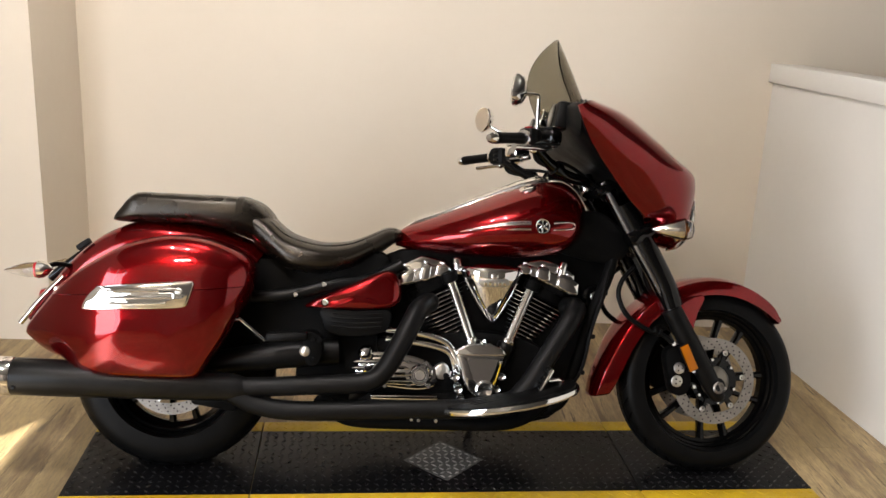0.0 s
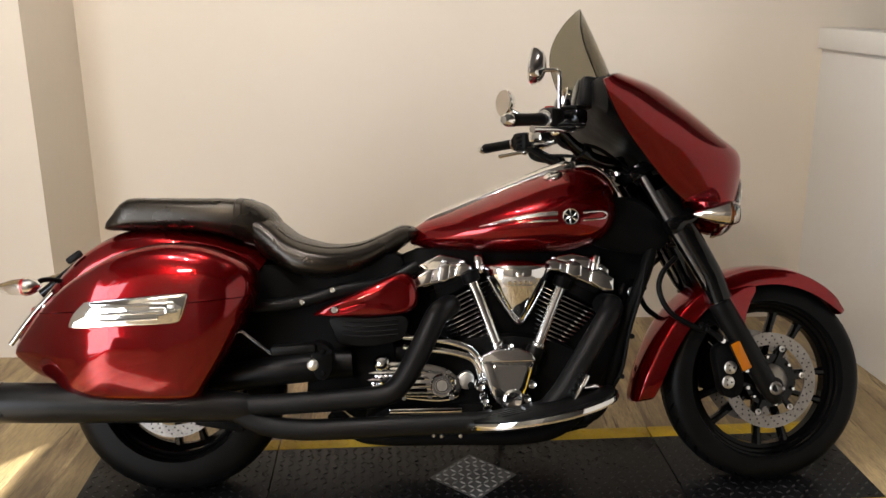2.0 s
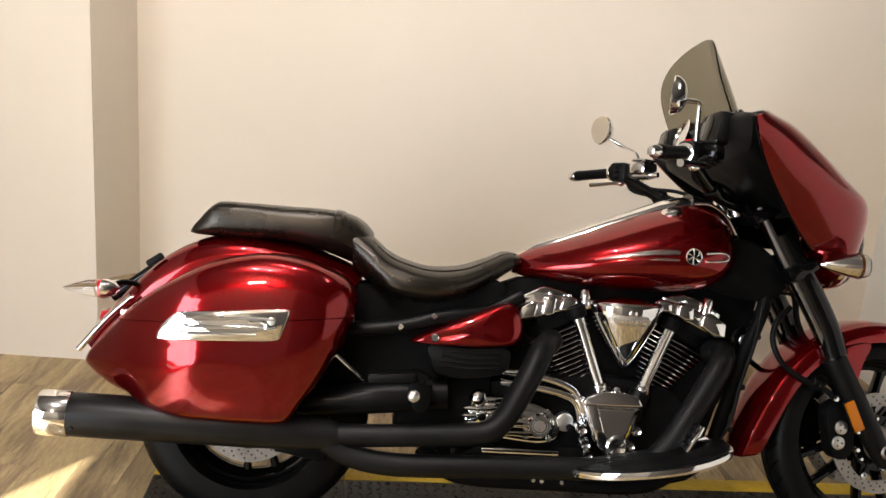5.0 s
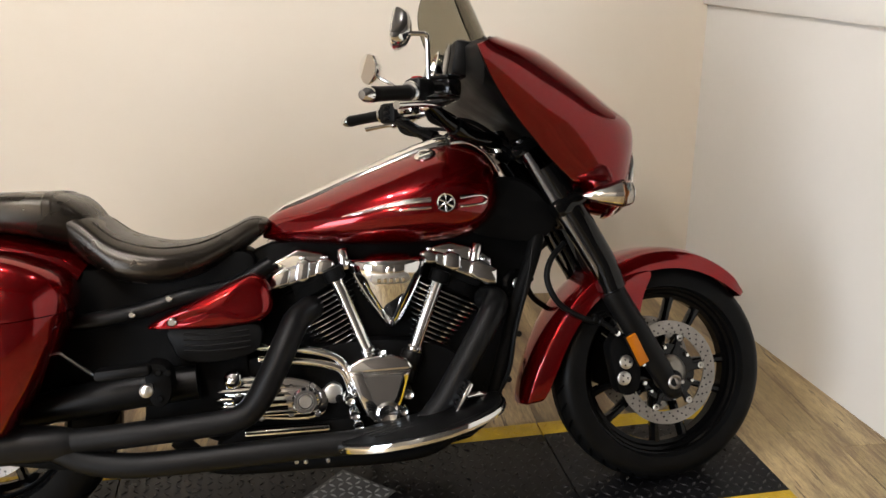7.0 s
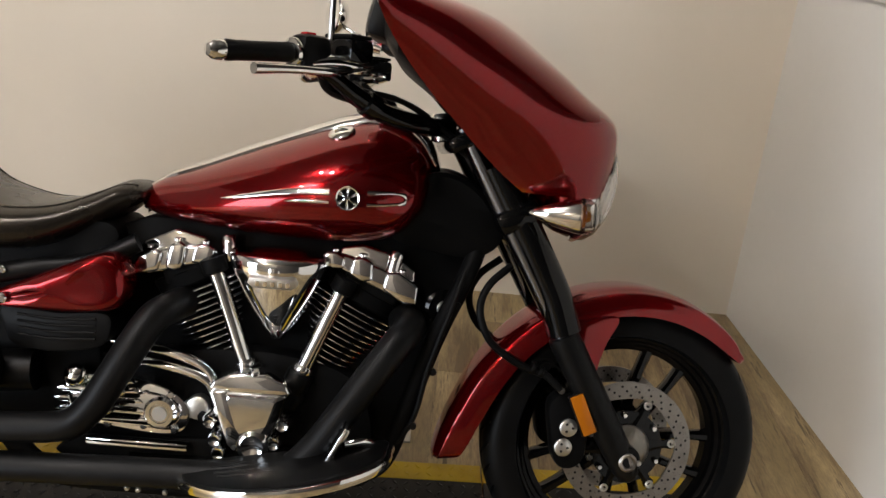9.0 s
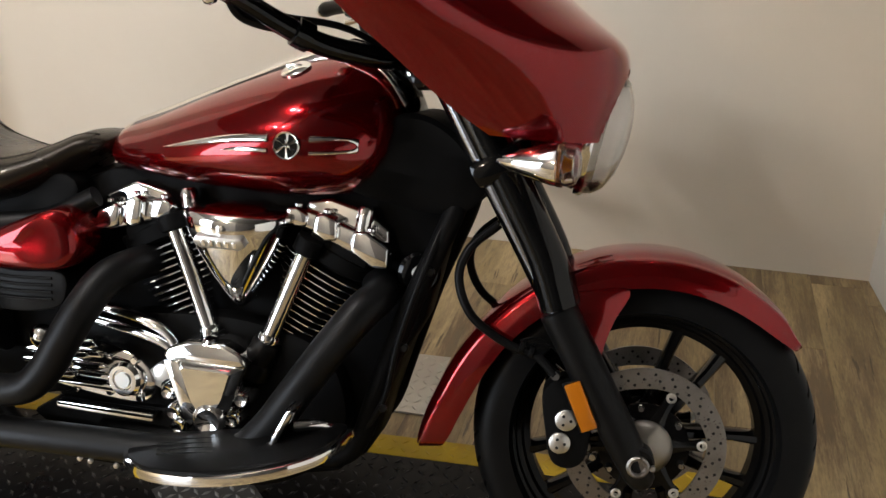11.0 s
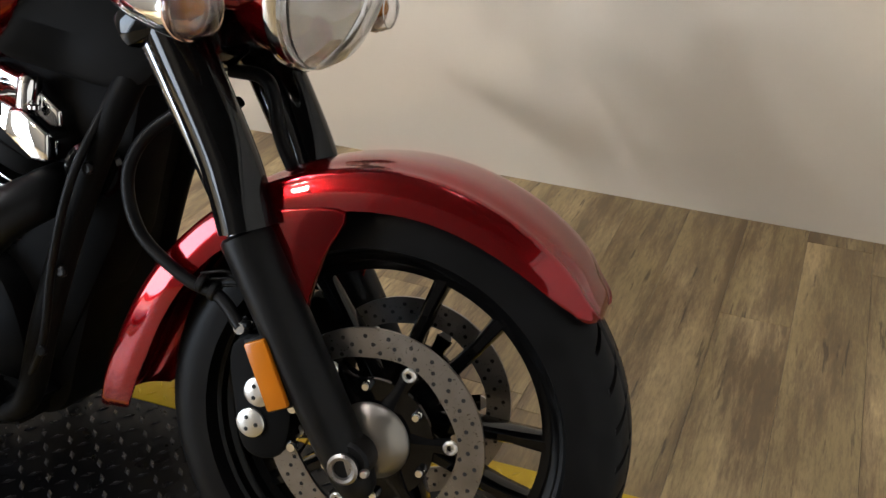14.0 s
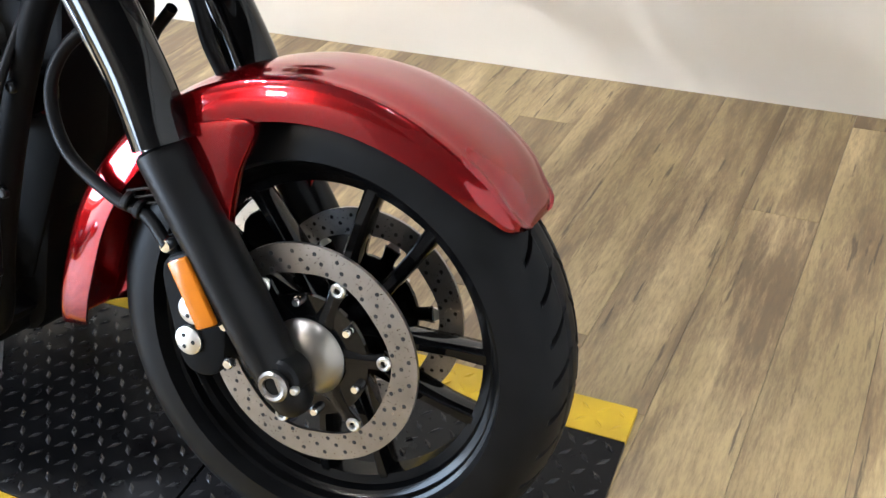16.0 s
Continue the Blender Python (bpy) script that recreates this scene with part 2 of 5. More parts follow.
def lathe(profile, cx, cz, n=48, cy=0.0):
    """Turns a profile of (radius, y) about the cross axis through (cx, cz); the profile is closed on itself."""
    rings = []
    for k in range(n):
        t = math.tau * k / n
        rings.append([(cx + r * math.cos(t), cy + y, cz + r * math.sin(t)) for r, y in profile])
    bm = bmesh.new()
    rows = [[bm.verts.new(p) for p in ring] for ring in rings]
    m = len(profile)
    for k in range(n):
        a, b = rows[k], rows[(k + 1) % n]
        for i in range(m):
            j = (i + 1) % m
            if profile[i][0] < 1e-6 and profile[j][0] < 1e-6:
                continue
            bm.faces.new((a[i], a[j], b[j], b[i]))
    bmesh.ops.remove_doubles(bm, verts=bm.verts, dist=1e-6)
    return bm


def spin(profile, a, b, n=24):
    """Turns a profile of (radius, distance) about the line from a towards b."""
    a, b = Vector(a), Vector(b)
    d = (b - a).normalized()
    side = d.orthogonal().normalized()
    up = d.cross(side)
    rings = [[a + d * h + max(r, 0.0002) * (math.cos(t) * side + math.sin(t) * up) for t in (math.tau * k / n for k in range(n))] for r, h in profile]
    return loft(rings)


def bevel(bm, width, seg=2, angle=30):
    edges = [e for e in bm.edges if len(e.link_faces) == 2 and e.calc_face_angle(0) > radians(angle)]
    bmesh.ops.bevel(bm, geom=edges, offset=width, segments=seg, profile=0.5, affect='EDGES', clamp_overlap=True)
    return bm


def box(centre, size, width=0.0, turn=None, seg=2):
    bm = bmesh.new()
    bmesh.ops.create_cube(bm, size=1)
    bm.transform(Matrix.Diagonal((*size, 1)))
    if width:
        bevel(bm, width, seg)
    if turn is not None:
        bm.transform(turn)
    bm.transform(Matrix.Translation(centre))
    return bm


def prism(outline, y0, y1, width=0.0, seg=2):
    """A plate with an outline of (x, z), from y0 to y1."""
    bm = loft([[(x, y0, z) for x, z in outline], [(x, y1, z) for x, z in outline]])
    bmesh.ops.recalc_face_normals(bm, faces=bm.faces)
    return bevel(bm, width, seg) if width else bm


def round_outline(pts, steps=5):
    """A closed smooth line through points."""
    n = len(pts)
    p = [np.array(q, float) for q in pts]
    out = []
    for i in range(n):
        a, b, c, d = p[i - 1], p[i], p[(i + 1) % n], p[(i + 2) % n]
        for s in range(steps):
            t = s / steps
            out.append(tuple(0.5 * (2 * b + (c - a) * t + (2 * a - 5 * b + 4 * c - d) * t * t + (3 * b - a - 3 * c + d) * t ** 3)))
    return out


def table(x, rows):
    """Smooth values at x from rows of (x, value, value, ...)."""
    xs = [r[0] for r in rows]
    if x <= xs[0]:
        return list(rows[0][1:])
    if x >= xs[-1]:
        return list(rows[-1][1:])
    i = max(k for k in range(len(xs) - 1) if xs[k] <= x)
    t = (x - xs[i]) / (xs[i + 1] - xs[i])
    a, b, c, d = (np.array(rows[k][1:], float) for k in (max(i - 1, 0), i, i + 1, min(i + 2, len(rows) - 1)))
    m1 = (c - a) / max(xs[i + 1] - xs[max(i - 1, 0)], 1e-6) * (xs[i + 1] - xs[i])
    m2 = (d - b) / max(xs[min(i + 2, len(xs) - 1)] - xs[i], 1e-6) * (xs[i + 1] - xs[i])
    h = (2 * t ** 3 - 3 * t * t + 1) * b + (t ** 3 - 2 * t * t + t) * m1 + (3 * t * t - 2 * t ** 3) * c + (t ** 3 - t * t) * m2
    return [float(v) for v in h]


def power(v, e):
    return math.copysign(abs(v) ** e, v)


def hull(rows, n=40, count=40, y0=0.0):
    """A closed body along x. Rows of (x, half width, top, bottom, height of the widest place, squareness above, below)."""
    rings = []
    for k in range(count + 1):
        x = rows[0][0] + (rows[-1][0] - rows[0][0]) * k / count
        w, top, low, mid, su, sl = table(x, rows)
        ring = []
        for i in range(n):
            t = math.tau * i / n
            s = su if math.sin(t) >= 0 else sl
            tall = top - mid if math.sin(t) >= 0 else mid - low
            ring.append((x, y0 + max(w, 0.001) * power(math.cos(t), 2 / s), mid + tall * power(math.sin(t), 2 / s)))
        rings.append(ring)
    return loft(rings)

# ---- room ----
BACK, SIDE, FRONT, FAR_LEFT, FAR_RIGHT, HIGH = 1.625, 2.422, -4.8, -2.2, 6.0, 3.2
JOG, JOG_X, BACK_X = 1.169, -0.880, -0.852


def slab(name, x0, x1, y0, y1, z0, z1, material, label, parent=None):
    ob = part(name, box(((x0 + x1) / 2, (y0 + y1) / 2, (z0 + z1) / 2), (x1 - x0, y1 - y0, z1 - z0)), material, parent, flat=True)
    return ob if parent else tagged(ob, label, name.split("_")[0], kind="structure")


FLOOR = slab("floor", FAR_LEFT - 0.2, FAR_RIGHT + 0.2, FRONT - 0.2, BACK + 0.2, -0.12, -0.006, make_black("floor_gap", 0.05, 0.8), "weathered oak vinyl plank floor")
slab("ceiling", FAR_LEFT - 0.2, FAR_RIGHT + 0.2, FRONT - 0.2, BACK + 0.2, HIGH, HIGH + 0.15, CEILING, "plain dark painted ceiling")
slab("wall_back", BACK_X, FAR_RIGHT, BACK, BACK + 0.15, -0.006, HIGH, WALL, "plain cream painted wall behind the motorcycle")
jog = [(FAR_LEFT, JOG), (JOG_X, JOG), (BACK_X, BACK), (BACK_X, BACK + 0.15), (FAR_LEFT, BACK + 0.15)]
tagged(part("wall_jog", loft([[(x, y, -0.006) for x, y in jog], [(x, y, HIGH) for x, y in jog]]), WALL, flat=True), "cream painted wall stepping forward into the room", "wall", kind="structure")
slab("wall_far", FAR_RIGHT, FAR_RIGHT + 0.15, FRONT, BACK + 0.15, -0.006, HIGH, SHOP, "plain dark painted shop wall")
TWIST = Matrix.Translation((SIDE, BACK, 0)) @ Matrix.Rotation(radians(5.74), 4, 'Z') @ Matrix.Translation((-SIDE, -BACK, 0))
low = box((SIDE + 0.06, (BACK - 2.6) / 2, 0.624), (0.12, BACK + 2.6, 1.260))
tagged(part("wall_half", low, PANEL, turn=TWIST, flat=True), "low white painted partition wall", "wall", kind="structure")
tagged(part("trim", box((SIDE + 0.055, (BACK - 2.6) / 2, 1.298), (0.16, BACK + 2.596, 0.087), 0.004), PANEL, turn=TWIST), "white wooden cap board on the low partition", "trim", kind="structure")
slab("wall_front_a", FAR_LEFT - 0.15, 0.6, FRONT - 0.15, FRONT, -0.006, HIGH, PALE, "plain grey painted shop wall")
slab("wall_front_b", 0.6, FAR_RIGHT, FRONT - 0.15, FRONT, -0.006, HIGH, SHOP, "plain dark painted shop wall")
# the wall at the left, with one window
WY0, WY1, WZ0, WZ1 = -4.45, -2.17, 0.10, 2.47
slab("wall_left_a", FAR_LEFT - 0.15, FAR_LEFT, FRONT, WY0, -0.006, HIGH, PALE, "plain grey painted shop wall")
slab("wall_left_b", FAR_LEFT - 0.15, FAR_LEFT, WY1, JOG, -0.006, HIGH, PALE, "plain grey painted shop wall")
slab("wall_left_c", FAR_LEFT - 0.15, FAR_LEFT, WY0, WY1, -0.006, WZ0, PALE, "plain grey painted shop wall")
slab("wall_left_d", FAR_LEFT - 0.15, FAR_LEFT, -3.75, WY1, WZ1, HIGH, PALE, "plain grey painted shop wall")
slab("wall_left_e", FAR_LEFT - 0.15, FAR_LEFT, WY0, -3.75, 3.08, HIGH, PALE, "plain grey painted shop wall")

# planks run from the front of the room to the back wall
random.seed(4)
PLANK_W, PLANK_L = 0.152, 1.22
plank_meshes = {}
px = 2.85
while px > FAR_LEFT + 0.02:
    py = BACK + 0.02 - random.random() * PLANK_L
    spans = [(py, BACK + 0.1)]
    while py > -3.4:
        spans.append((py - PLANK_L, py))
        py -= PLANK_L
    for y0, y1 in spans:
        if y1 - y0 < 0.03:
            continue
        size = round(y1 - y0, 3)
        if size not in plank_meshes:
            bm = box((0, 0, 0), (PLANK_W - 0.0005, size - 0.0006, 0.008), 0.0006, None, 1)
            plank_meshes[size] = bpy.data.meshes.new("plank")
            bmesh.ops.recalc_face_normals(bm, faces=bm.faces)
            bm.to_mesh(plank_meshes[size])
            bm.free()
            plank_meshes[size].materials.append(OAK)
        ob = new("plank", plank_meshes[size])
        ob.parent = FLOOR
        ob.location = (px + PLANK_W / 2, (y0 + y1) / 2, -0.004)
    px -= PLANK_W
rest = join(box((0.2, -4.1, -0.0045), (4.8, 1.4, 0.008)), box((4.5, -1.6, -0.004), (2.98, 6.3, 0.008)))
part("planking", rest, OAK, FLOOR, flat=True)

# ---- mat under the motorcycle ----
MAT = tagged(new("floor_mat"), "black rubber diamond-tread floor mat with yellow borders", "mat")
MAT.matrix_world = pose(0.8495, 0.1516, 0.0, 0, 0, 3.67)
SEAM, FRONT_IN, INNER, OUTER, THICK = 0.645, -0.209, 0.220, 0.294, 0.012


def treads(x0, x1, y0, y1, keep, pitch=0.029):
    verts, faces = [], []
    nx, ny = int((x1 - x0) / pitch), int((y1 - y0) / pitch)
    for i in range(nx):
        for j in range(ny):
            cx, cy = x0 + (x1 - x0) * (i + 0.5) / nx, y0 + (y1 - y0) * (j + 0.5) / ny
            if not keep(cx, cy):
                continue
            a = radians(45 if (i + j) % 2 else -45)
            ca, sa, k = math.cos(a), math.sin(a), len(verts)
            for u, v, h in ((-0.0135, 0, 0), (0, -0.0046, 0), (0.0135, 0, 0), (0, 0.0046, 0), (-0.006, 0, 0.0022), (0.006, 0, 0.0022)):
                verts.append((cx + ca * u - sa * v, cy + sa * u + ca * v, THICK + h - 0.0001))
            faces += [(k, k + 1, k + 5, k + 4), (k + 1, k + 2, k + 5), (k + 2, k + 3, k + 5), (k + 3, k, k + 4, k + 5)]
    bm = bmesh.new()
    vs = [bm.verts.new(v) for v in verts]
    for f in faces:
        bm.faces.new([vs[i] for i in f])
    return bm


def mat_slab(name, x0, x1, y0, y1, material, label=""):
    return part(name, box(((x0 + x1) / 2, (y0 + y1) / 2, THICK / 2), (x1 - x0, y1 - y0, THICK), 0.0025), material, MAT, label)


DIA = 0.140


def in_diamond(x, y, grow=0.0):
    return abs(x) + abs(y) < DIA + grow


for x0, x1 in ((-1.235, -SEAM - 0.002), (-SEAM + 0.002, SEAM - 0.002), (SEAM + 0.002, 1.250)):
    tile = mat_slab("tile", x0, x1, FRONT_IN, INNER, TREAD)
    tagged(part("tread", treads(x0 + 0.006, x1 - 0.006, FRONT_IN + 0.004, INNER - 0.004, lambda x, y: not in_diamond(x, y, 0.012)), RAISED, tile, angle=10), kind="stuff")
    for lo, hi in ((-OUTER, FRONT_IN - 0.0005), (INNER + 0.0005, OUTER)):
        border = mat_slab("border", x0, x1, lo, hi, YELLOW, "yellow rubber border strip")
        tagged(part("tread", treads(x0 + 0.006, x1 - 0.006, lo + 0.006, hi - 0.006, lambda x, y: True), YELLOW, border, angle=10), kind="stuff")
ring = [(DIA, 0), (0, DIA), (-DIA, 0), (0, -DIA)]
inlay = loft([[(x, y, THICK - 0.002) for x, y in ring], [(x, y, THICK + 0.001) for x, y in ring]])
inlay = part("diamond_inlay", inlay, PLATE, MAT, "grey diamond-shaped inlay", flat=True)
dt = treads(-0.15, 0.15, -0.15, 0.15, lambda x, y: in_diamond(x, y, -0.012), 0.0235)
dt.transform(Matrix.Translation((0, 0, 0.0011)))
tagged(part("tread", dt, BRIGHT, inlay, angle=10), kind="stuff")

# steel plate on the floor behind the mat
SP = tagged(new("tread_plate"), "worn steel diamond tread plate on the floor", "plate")
SP.matrix_world = pose(1.02, 0.70, 0.0, 0, 0, 2.3)
plate = part("sheet", box((0, 0, 0.003), (0.50, 0.27, 0.006), 0.001), STEEL, SP)
sp = treads(-0.24, 0.24, -0.13, 0.13, lambda x, y: True, 0.028)
sp.transform(Matrix.Translation((0, 0, 0.0062 - THICK)))
tagged(part("tread", sp, STEEL, plate, angle=10), kind="stuff")

# ---- motorcycle ----
# local axes: x to the front, y to the machine's left, z up in its own plane; it leans on its side stand
BIKE = tagged(new("motorcycle"), "candy red touring cruiser motorcycle with chrome engine and black exhaust", "motorcycle")
BIKE.matrix_world = pose(-0.0194, 0.0965, 0.016, -14.26, 0.06, 1.58)
FX, FZ, RXC, RZ = 1.787, 0.315, -0.044, 0.322
STEER_DEG = 6.0
axis_at, axis_way = Vector((1.36, 0, 0.95)), Vector((0.413, 0, -0.693)).normalized()
STEER = Matrix.Translation(axis_at + Vector((-0.010, 0, 0))) @ Matrix.Rotation(radians(-STEER_DEG), 4, axis_way) @ Matrix.Translation(-axis_at)


def bike(name, bm, material, parent=None, label="", turned=False, angle=38, turn_by=None):
    return part(name, bm, material, parent or BIKE, label, turn=STEER if turned else turn_by, angle=angle)


def both(name, bm, material, parent=None, label="", turned=False):
    """A part on the right side and its mirror image on the left."""
    other = mirrored(bm)
    return bike(name, bm, material, parent, label, turned), bike(name, other, material, parent, label, turned)


def bolt(at, r=0.009, h=0.006, way=(0, -1, 0), n=10):
    a = Vector(at)
    return spin([(r, 0), (r, h * 0.7), (r * 0.7, h), (0.0005, h)], a, a + Vector(way), n)


def tyre(cx, cz, big, wide, rim, count):
    """A tyre's closed cross-section, turned; the curved tread grooves are sunk into it."""
    half, tall = wide / 2, big - rim
    cols = (0.0, 0.10, 0.12, 0.26, 0.28, 0.5, 0.75)
    sunk = (0, 0, 1, 1, 0, 0, 0)
    rows = []
    for k in range(49):
        t = math.pi * k / 48
        rows.append((rim + 0.006 + (tall - 0.006) * power(math.sin(t), 0.62), half * power(math.cos(t), 0.85)))
    rows += [(rim, -half * 0.72), (rim, half * 0.72)]
    verts, faces = [], []
    n, m = count * len(cols), len(rows)
    for g in range(count):
        for c, deep in zip(cols, sunk):
            for k, (r, y) in enumerate(rows):
                u = abs(k - 24) / 24 if k < 49 else 1.0
                ang = math.tau * (g + c) / count - 0.19 * (1 - (1 - min(u, 0.8)) ** 2)
                depth = 0.0070 * deep * min(1.0, max(0.0, (u - 0.06) / 0.06)) * min(1.0, max(0.0, (0.50 - u) / 0.14))
                depth = max(depth, 0.0022 if k in (27, 21) else 0.0)
                verts.append((cx + (r - depth) * math.cos(ang), y, cz + (r - depth) * math.sin(ang)))
    for i in range(n):
        a, b = i * m, (i + 1) % n * m
        for k in range(m):
            q = (k + 1) % m
            faces.append((a + k, a + q, b + q, b + k))
    me = bpy.data.meshes.new("tmp")
    me.from_pydata(verts, [], faces)
    bm = bmesh.new()
    bm.from_mesh(me)
    bpy.data.meshes.remove(me)
    return bm


# near-black that paints the shade inside small holes
HOLE_SHADE = Nodes("hole_shade", (0.004, 0.004, 0.004), 0.9).mat


def spoke(cx, cz, ang, r0, r1, y0=0.0, lean=0.0):
    """One cast wheel spoke: a tapered bar with a rounded ridge."""
    rings = []
    for u in (0, 0.25, 0.5, 0.75, 1):
        r = r0 + (r1 - r0) * u
        w = 0.017 - 0.007 * math.sin(math.pi * u * 0.8)
        d = 0.030 - 0.012 * u
        a = ang + lean * u
        c, s = math.cos(a), math.sin(a)
        ring = []
        for k in range(10):
            t = math.tau * k / 10
            q = w * power(math.cos(t), 0.7)
            ring.append((cx + r * c - q * s, y0 + d * power(math.sin(t), 0.7), cz + r * s + q * c))
        rings.append(ring)
    return loft(rings)


def wheel(name, cx, cz, big, wide, rim, label, turned, discs):
    half = wide / 2 * 0.74
    prof = [(rim + 0.004, -half), (rim + 0.008, -half + 0.004), (rim + 0.002, -half + 0.012), (rim - 0.016, -half + 0.020), (rim - 0.024, -0.012), (rim - 0.024, 0.012),
            (rim - 0.016, half - 0.020), (rim + 0.002, half - 0.012), (rim + 0.008, half - 0.004), (rim + 0.003, half), (rim - 0.005, half - 0.005), (rim - 0.010, half - 0.026),
            (rim - 0.032, 0.016), (rim - 0.032, -0.016), (rim - 0.010, -half + 0.026), (rim - 0.005, -half + 0.005)]
    body = bike(name, lathe(prof, cx, cz, 96), RIM, None, label, turned)
    bike("tyre", tyre(cx, cz, big, wide, rim, 38), RUBBER, body, "worn black rubber tyre with curved tread grooves", turned, 30)
    hub = lathe([(0.012, -0.055), (0.048, -0.055), (0.052, -0.048), (0.044, -0.030), (0.040, 0.0), (0.044, 0.030), (0.052, 0.048), (0.048, 0.055), (0.012, 0.055)], cx, cz, 32)
    bike("hub", hub, GLOSS, body, "", turned)
    for k in range(10):
        bike("spoke", spoke(cx, cz, math.tau * k / 10 + 0.16, 0.038, rim - 0.026, 0.0, 0.10 if k % 2 else -0.10), GLOSS, body, "", turned)
    for y in discs:
        brake_disc(body, cx, cz, y, turned)
    return body


def brake_disc(body, cx, cz, y, turned):
    side = -1 if y < 0 else 1
    r1, r0, th = 0.1475, 0.109, 0.0025
    # ring with scalloped inner edge
    n = 140
    inner = [r0 + 0.004 * (0.5 + 0.5 * math.cos(6 * (math.tau * k / n - 0.12))) for k in range(n)]
    rings = []
    for k in range(n):
        t = math.tau * k / n
        c, s = math.cos(t), math.sin(t)
        rings.append([(cx + r * c, y + o, cz + r * s) for r, o in ((inner[k], -th), (r1, -th), (r1, th), (inner[k], th))])
    rings.append(rings[0])
    ringmesh = loft(rings, cap=False)
    bmesh.ops.remove_doubles(ringmesh, verts=ringmesh.verts, dist=1e-6)
    disc = bike("brake_disc", ringmesh, DISC, body, "drilled steel brake disc", turned)
    # drilled holes: flat dark discs on both faces, painting the holes' shade
    holes = bmesh.new()
    for k in range(28):
        for j, r in enumerate((0.1165, 0.1265, 0.1370)):
            t = math.tau * (k + (0.0, 0.36, 0.70)[j]) / 28
            for face in (-1, 1):
                at = Vector((cx + r * math.cos(t), y + face * (th + 0.0003), cz + r * math.sin(t)))
                vs = [holes.verts.new(at + 0.0029 * Vector((math.cos(a), 0, math.sin(a)))) for a in (math.tau * q / 8 for q in range(8))]
                holes.faces.new(vs)
    tagged(bike("hole", holes, HOLE_SHADE, disc, "", turned), kind="stuff")
    # carrier: six arms from the hub to the floating buttons
    for k in range(6):
        t = math.tau * k / 6 + 0.12
        arm = spoke(cx, cz, t, 0.050, 0.104, y - side * 0.001, 0.0)
        arm.transform(Matrix.Translation((0, y, 0)) @ Matrix.Diagonal((1, 0.2, 1, 1)) @ Matrix.Translation((0, -y, 0)))
        bike("carrier_arm", arm, GLOSS, disc, "", turned)
        at = (cx + 0.104 * math.cos(t), y, cz + 0.104 * math.sin(t))
        ringb = spin([(0.0045, 0.0005), (0.0045, 0.006), (0.0075, 0.0065), (0.0095, 0.0045), (0.0095, 0.0005)], at, Vector(at) + Vector((0, side, 0)), 16)
        bike("button", ringb, SILVER, disc, "", turned)
    ringc = lathe([(0.046, y - 0.003), (0.082, y - 0.003), (0.082, y + 0.003), (0.046, y + 0.003)], cx, cz, 40)
    bike("carrier", ringc, GLOSS, disc, "", turned)
    cap = lathe([(0.0005, y + side * 0.004), (0.049, y + side * 0.004), (0.052, y + side * 0.007), (0.050, y + side * 0.012), (0.030, y + side * 0.024), (0.0005, y + side * 0.024)], cx, cz, 48)
    bike("hub_cover", cap, HUB, disc, "satin silver hub cover", turned)
    for k in range(6):
        t = math.tau * k / 6 + 0.68
        bike("bolt", bolt((cx + 0.074 * math.cos(t), y + side * 0.003, cz + 0.074 * math.sin(t)), 0.0064, 0.012, (0, side, 0)), CHROME, disc, "", turned)


wheel("front_wheel", FX + 0.005, FZ, 0.3185, 0.134, 0.240, "gloss black ten-spoke cast front wheel", True, (-0.076, 0.076))
wheel("rear_wheel", RXC, RZ, 0.330, 0.190, 0.218, "gloss black cast rear wheel", False, (-0.085,))

# front mudguard, swept round the wheel


def guard(rows, n=28, count=48):
    """A mudguard about the front axle. Rows of (angle, crown radius, edge radius, half width)."""
    rings = []
    for k in range(count + 1):
        deg = rows[0][0] + (rows[-1][0] - rows[0][0]) * (0.5 - 0.5 * math.cos(math.pi * k / count))
        crown, edge, w = table(deg, rows)
        c, s = math.cos(radians(deg)), math.sin(radians(deg))
        ring = []
        for i in range(n + 1):
            t = math.pi * i / n
            lip = 0.0045 * sum(math.exp(-((t - m) / 0.16) ** 2) for m in (0.62, math.pi - 0.62))
            r = edge + (crown - edge) * power(math.sin(t), 0.62) + lip
            ring.append((FX + r * c, (w + lip) * power(math.cos(t), 0.62), FZ + r * s))
        for i in range(n, -1, -1):
            t = math.pi * i / n
            r = edge + (crown - edge - 0.006) * power(math.sin(t), 0.62)
            ring.append((FX + r * c, (w - 0.004) * power(math.cos(t), 0.62), FZ + r * s))
        rings.append(ring)
    return loft(rings)


GUARD = [(37.0, 0.332, 0.328, 0.040), (37.8, 0.3345, 0.325, 0.059), (39.4, 0.3375, 0.320, 0.072), (42.4, 0.339, 0.315, 0.078), (48, 0.348, 0.308, 0.088), (61, 0.353, 0.302, 0.096), (80, 0.357, 0.299, 0.099), (100, 0.358, 0.297, 0.100), (120, 0.358, 0.299, 0.101),
         (140, 0.363, 0.305, 0.100), (155, 0.373, 0.311, 0.096), (170, 0.389, 0.324, 0.087), (182, 0.413, 0.348, 0.078), (187, 0.424, 0.366, 0.066), (188, 0.425, 0.374, 0.055)]
fender = bike("front_fender", guard(GUARD), RED, None, "deep candy red front fender", True)
mount = [(1.60, 0.575), (1.67, 0.600), (1.740, 0.606), (1.716, 0.545), (1.700, 0.480), (1.698, 0.425), (1.688, 0.405), (1.672, 0.430), (1.632, 0.500)]
for s in (-1, 1):
    bike("fender_bracket", prism(round_outline(mount, 4), s * 0.090, s * 0.1048, 0.003), RED, fender, "", True)

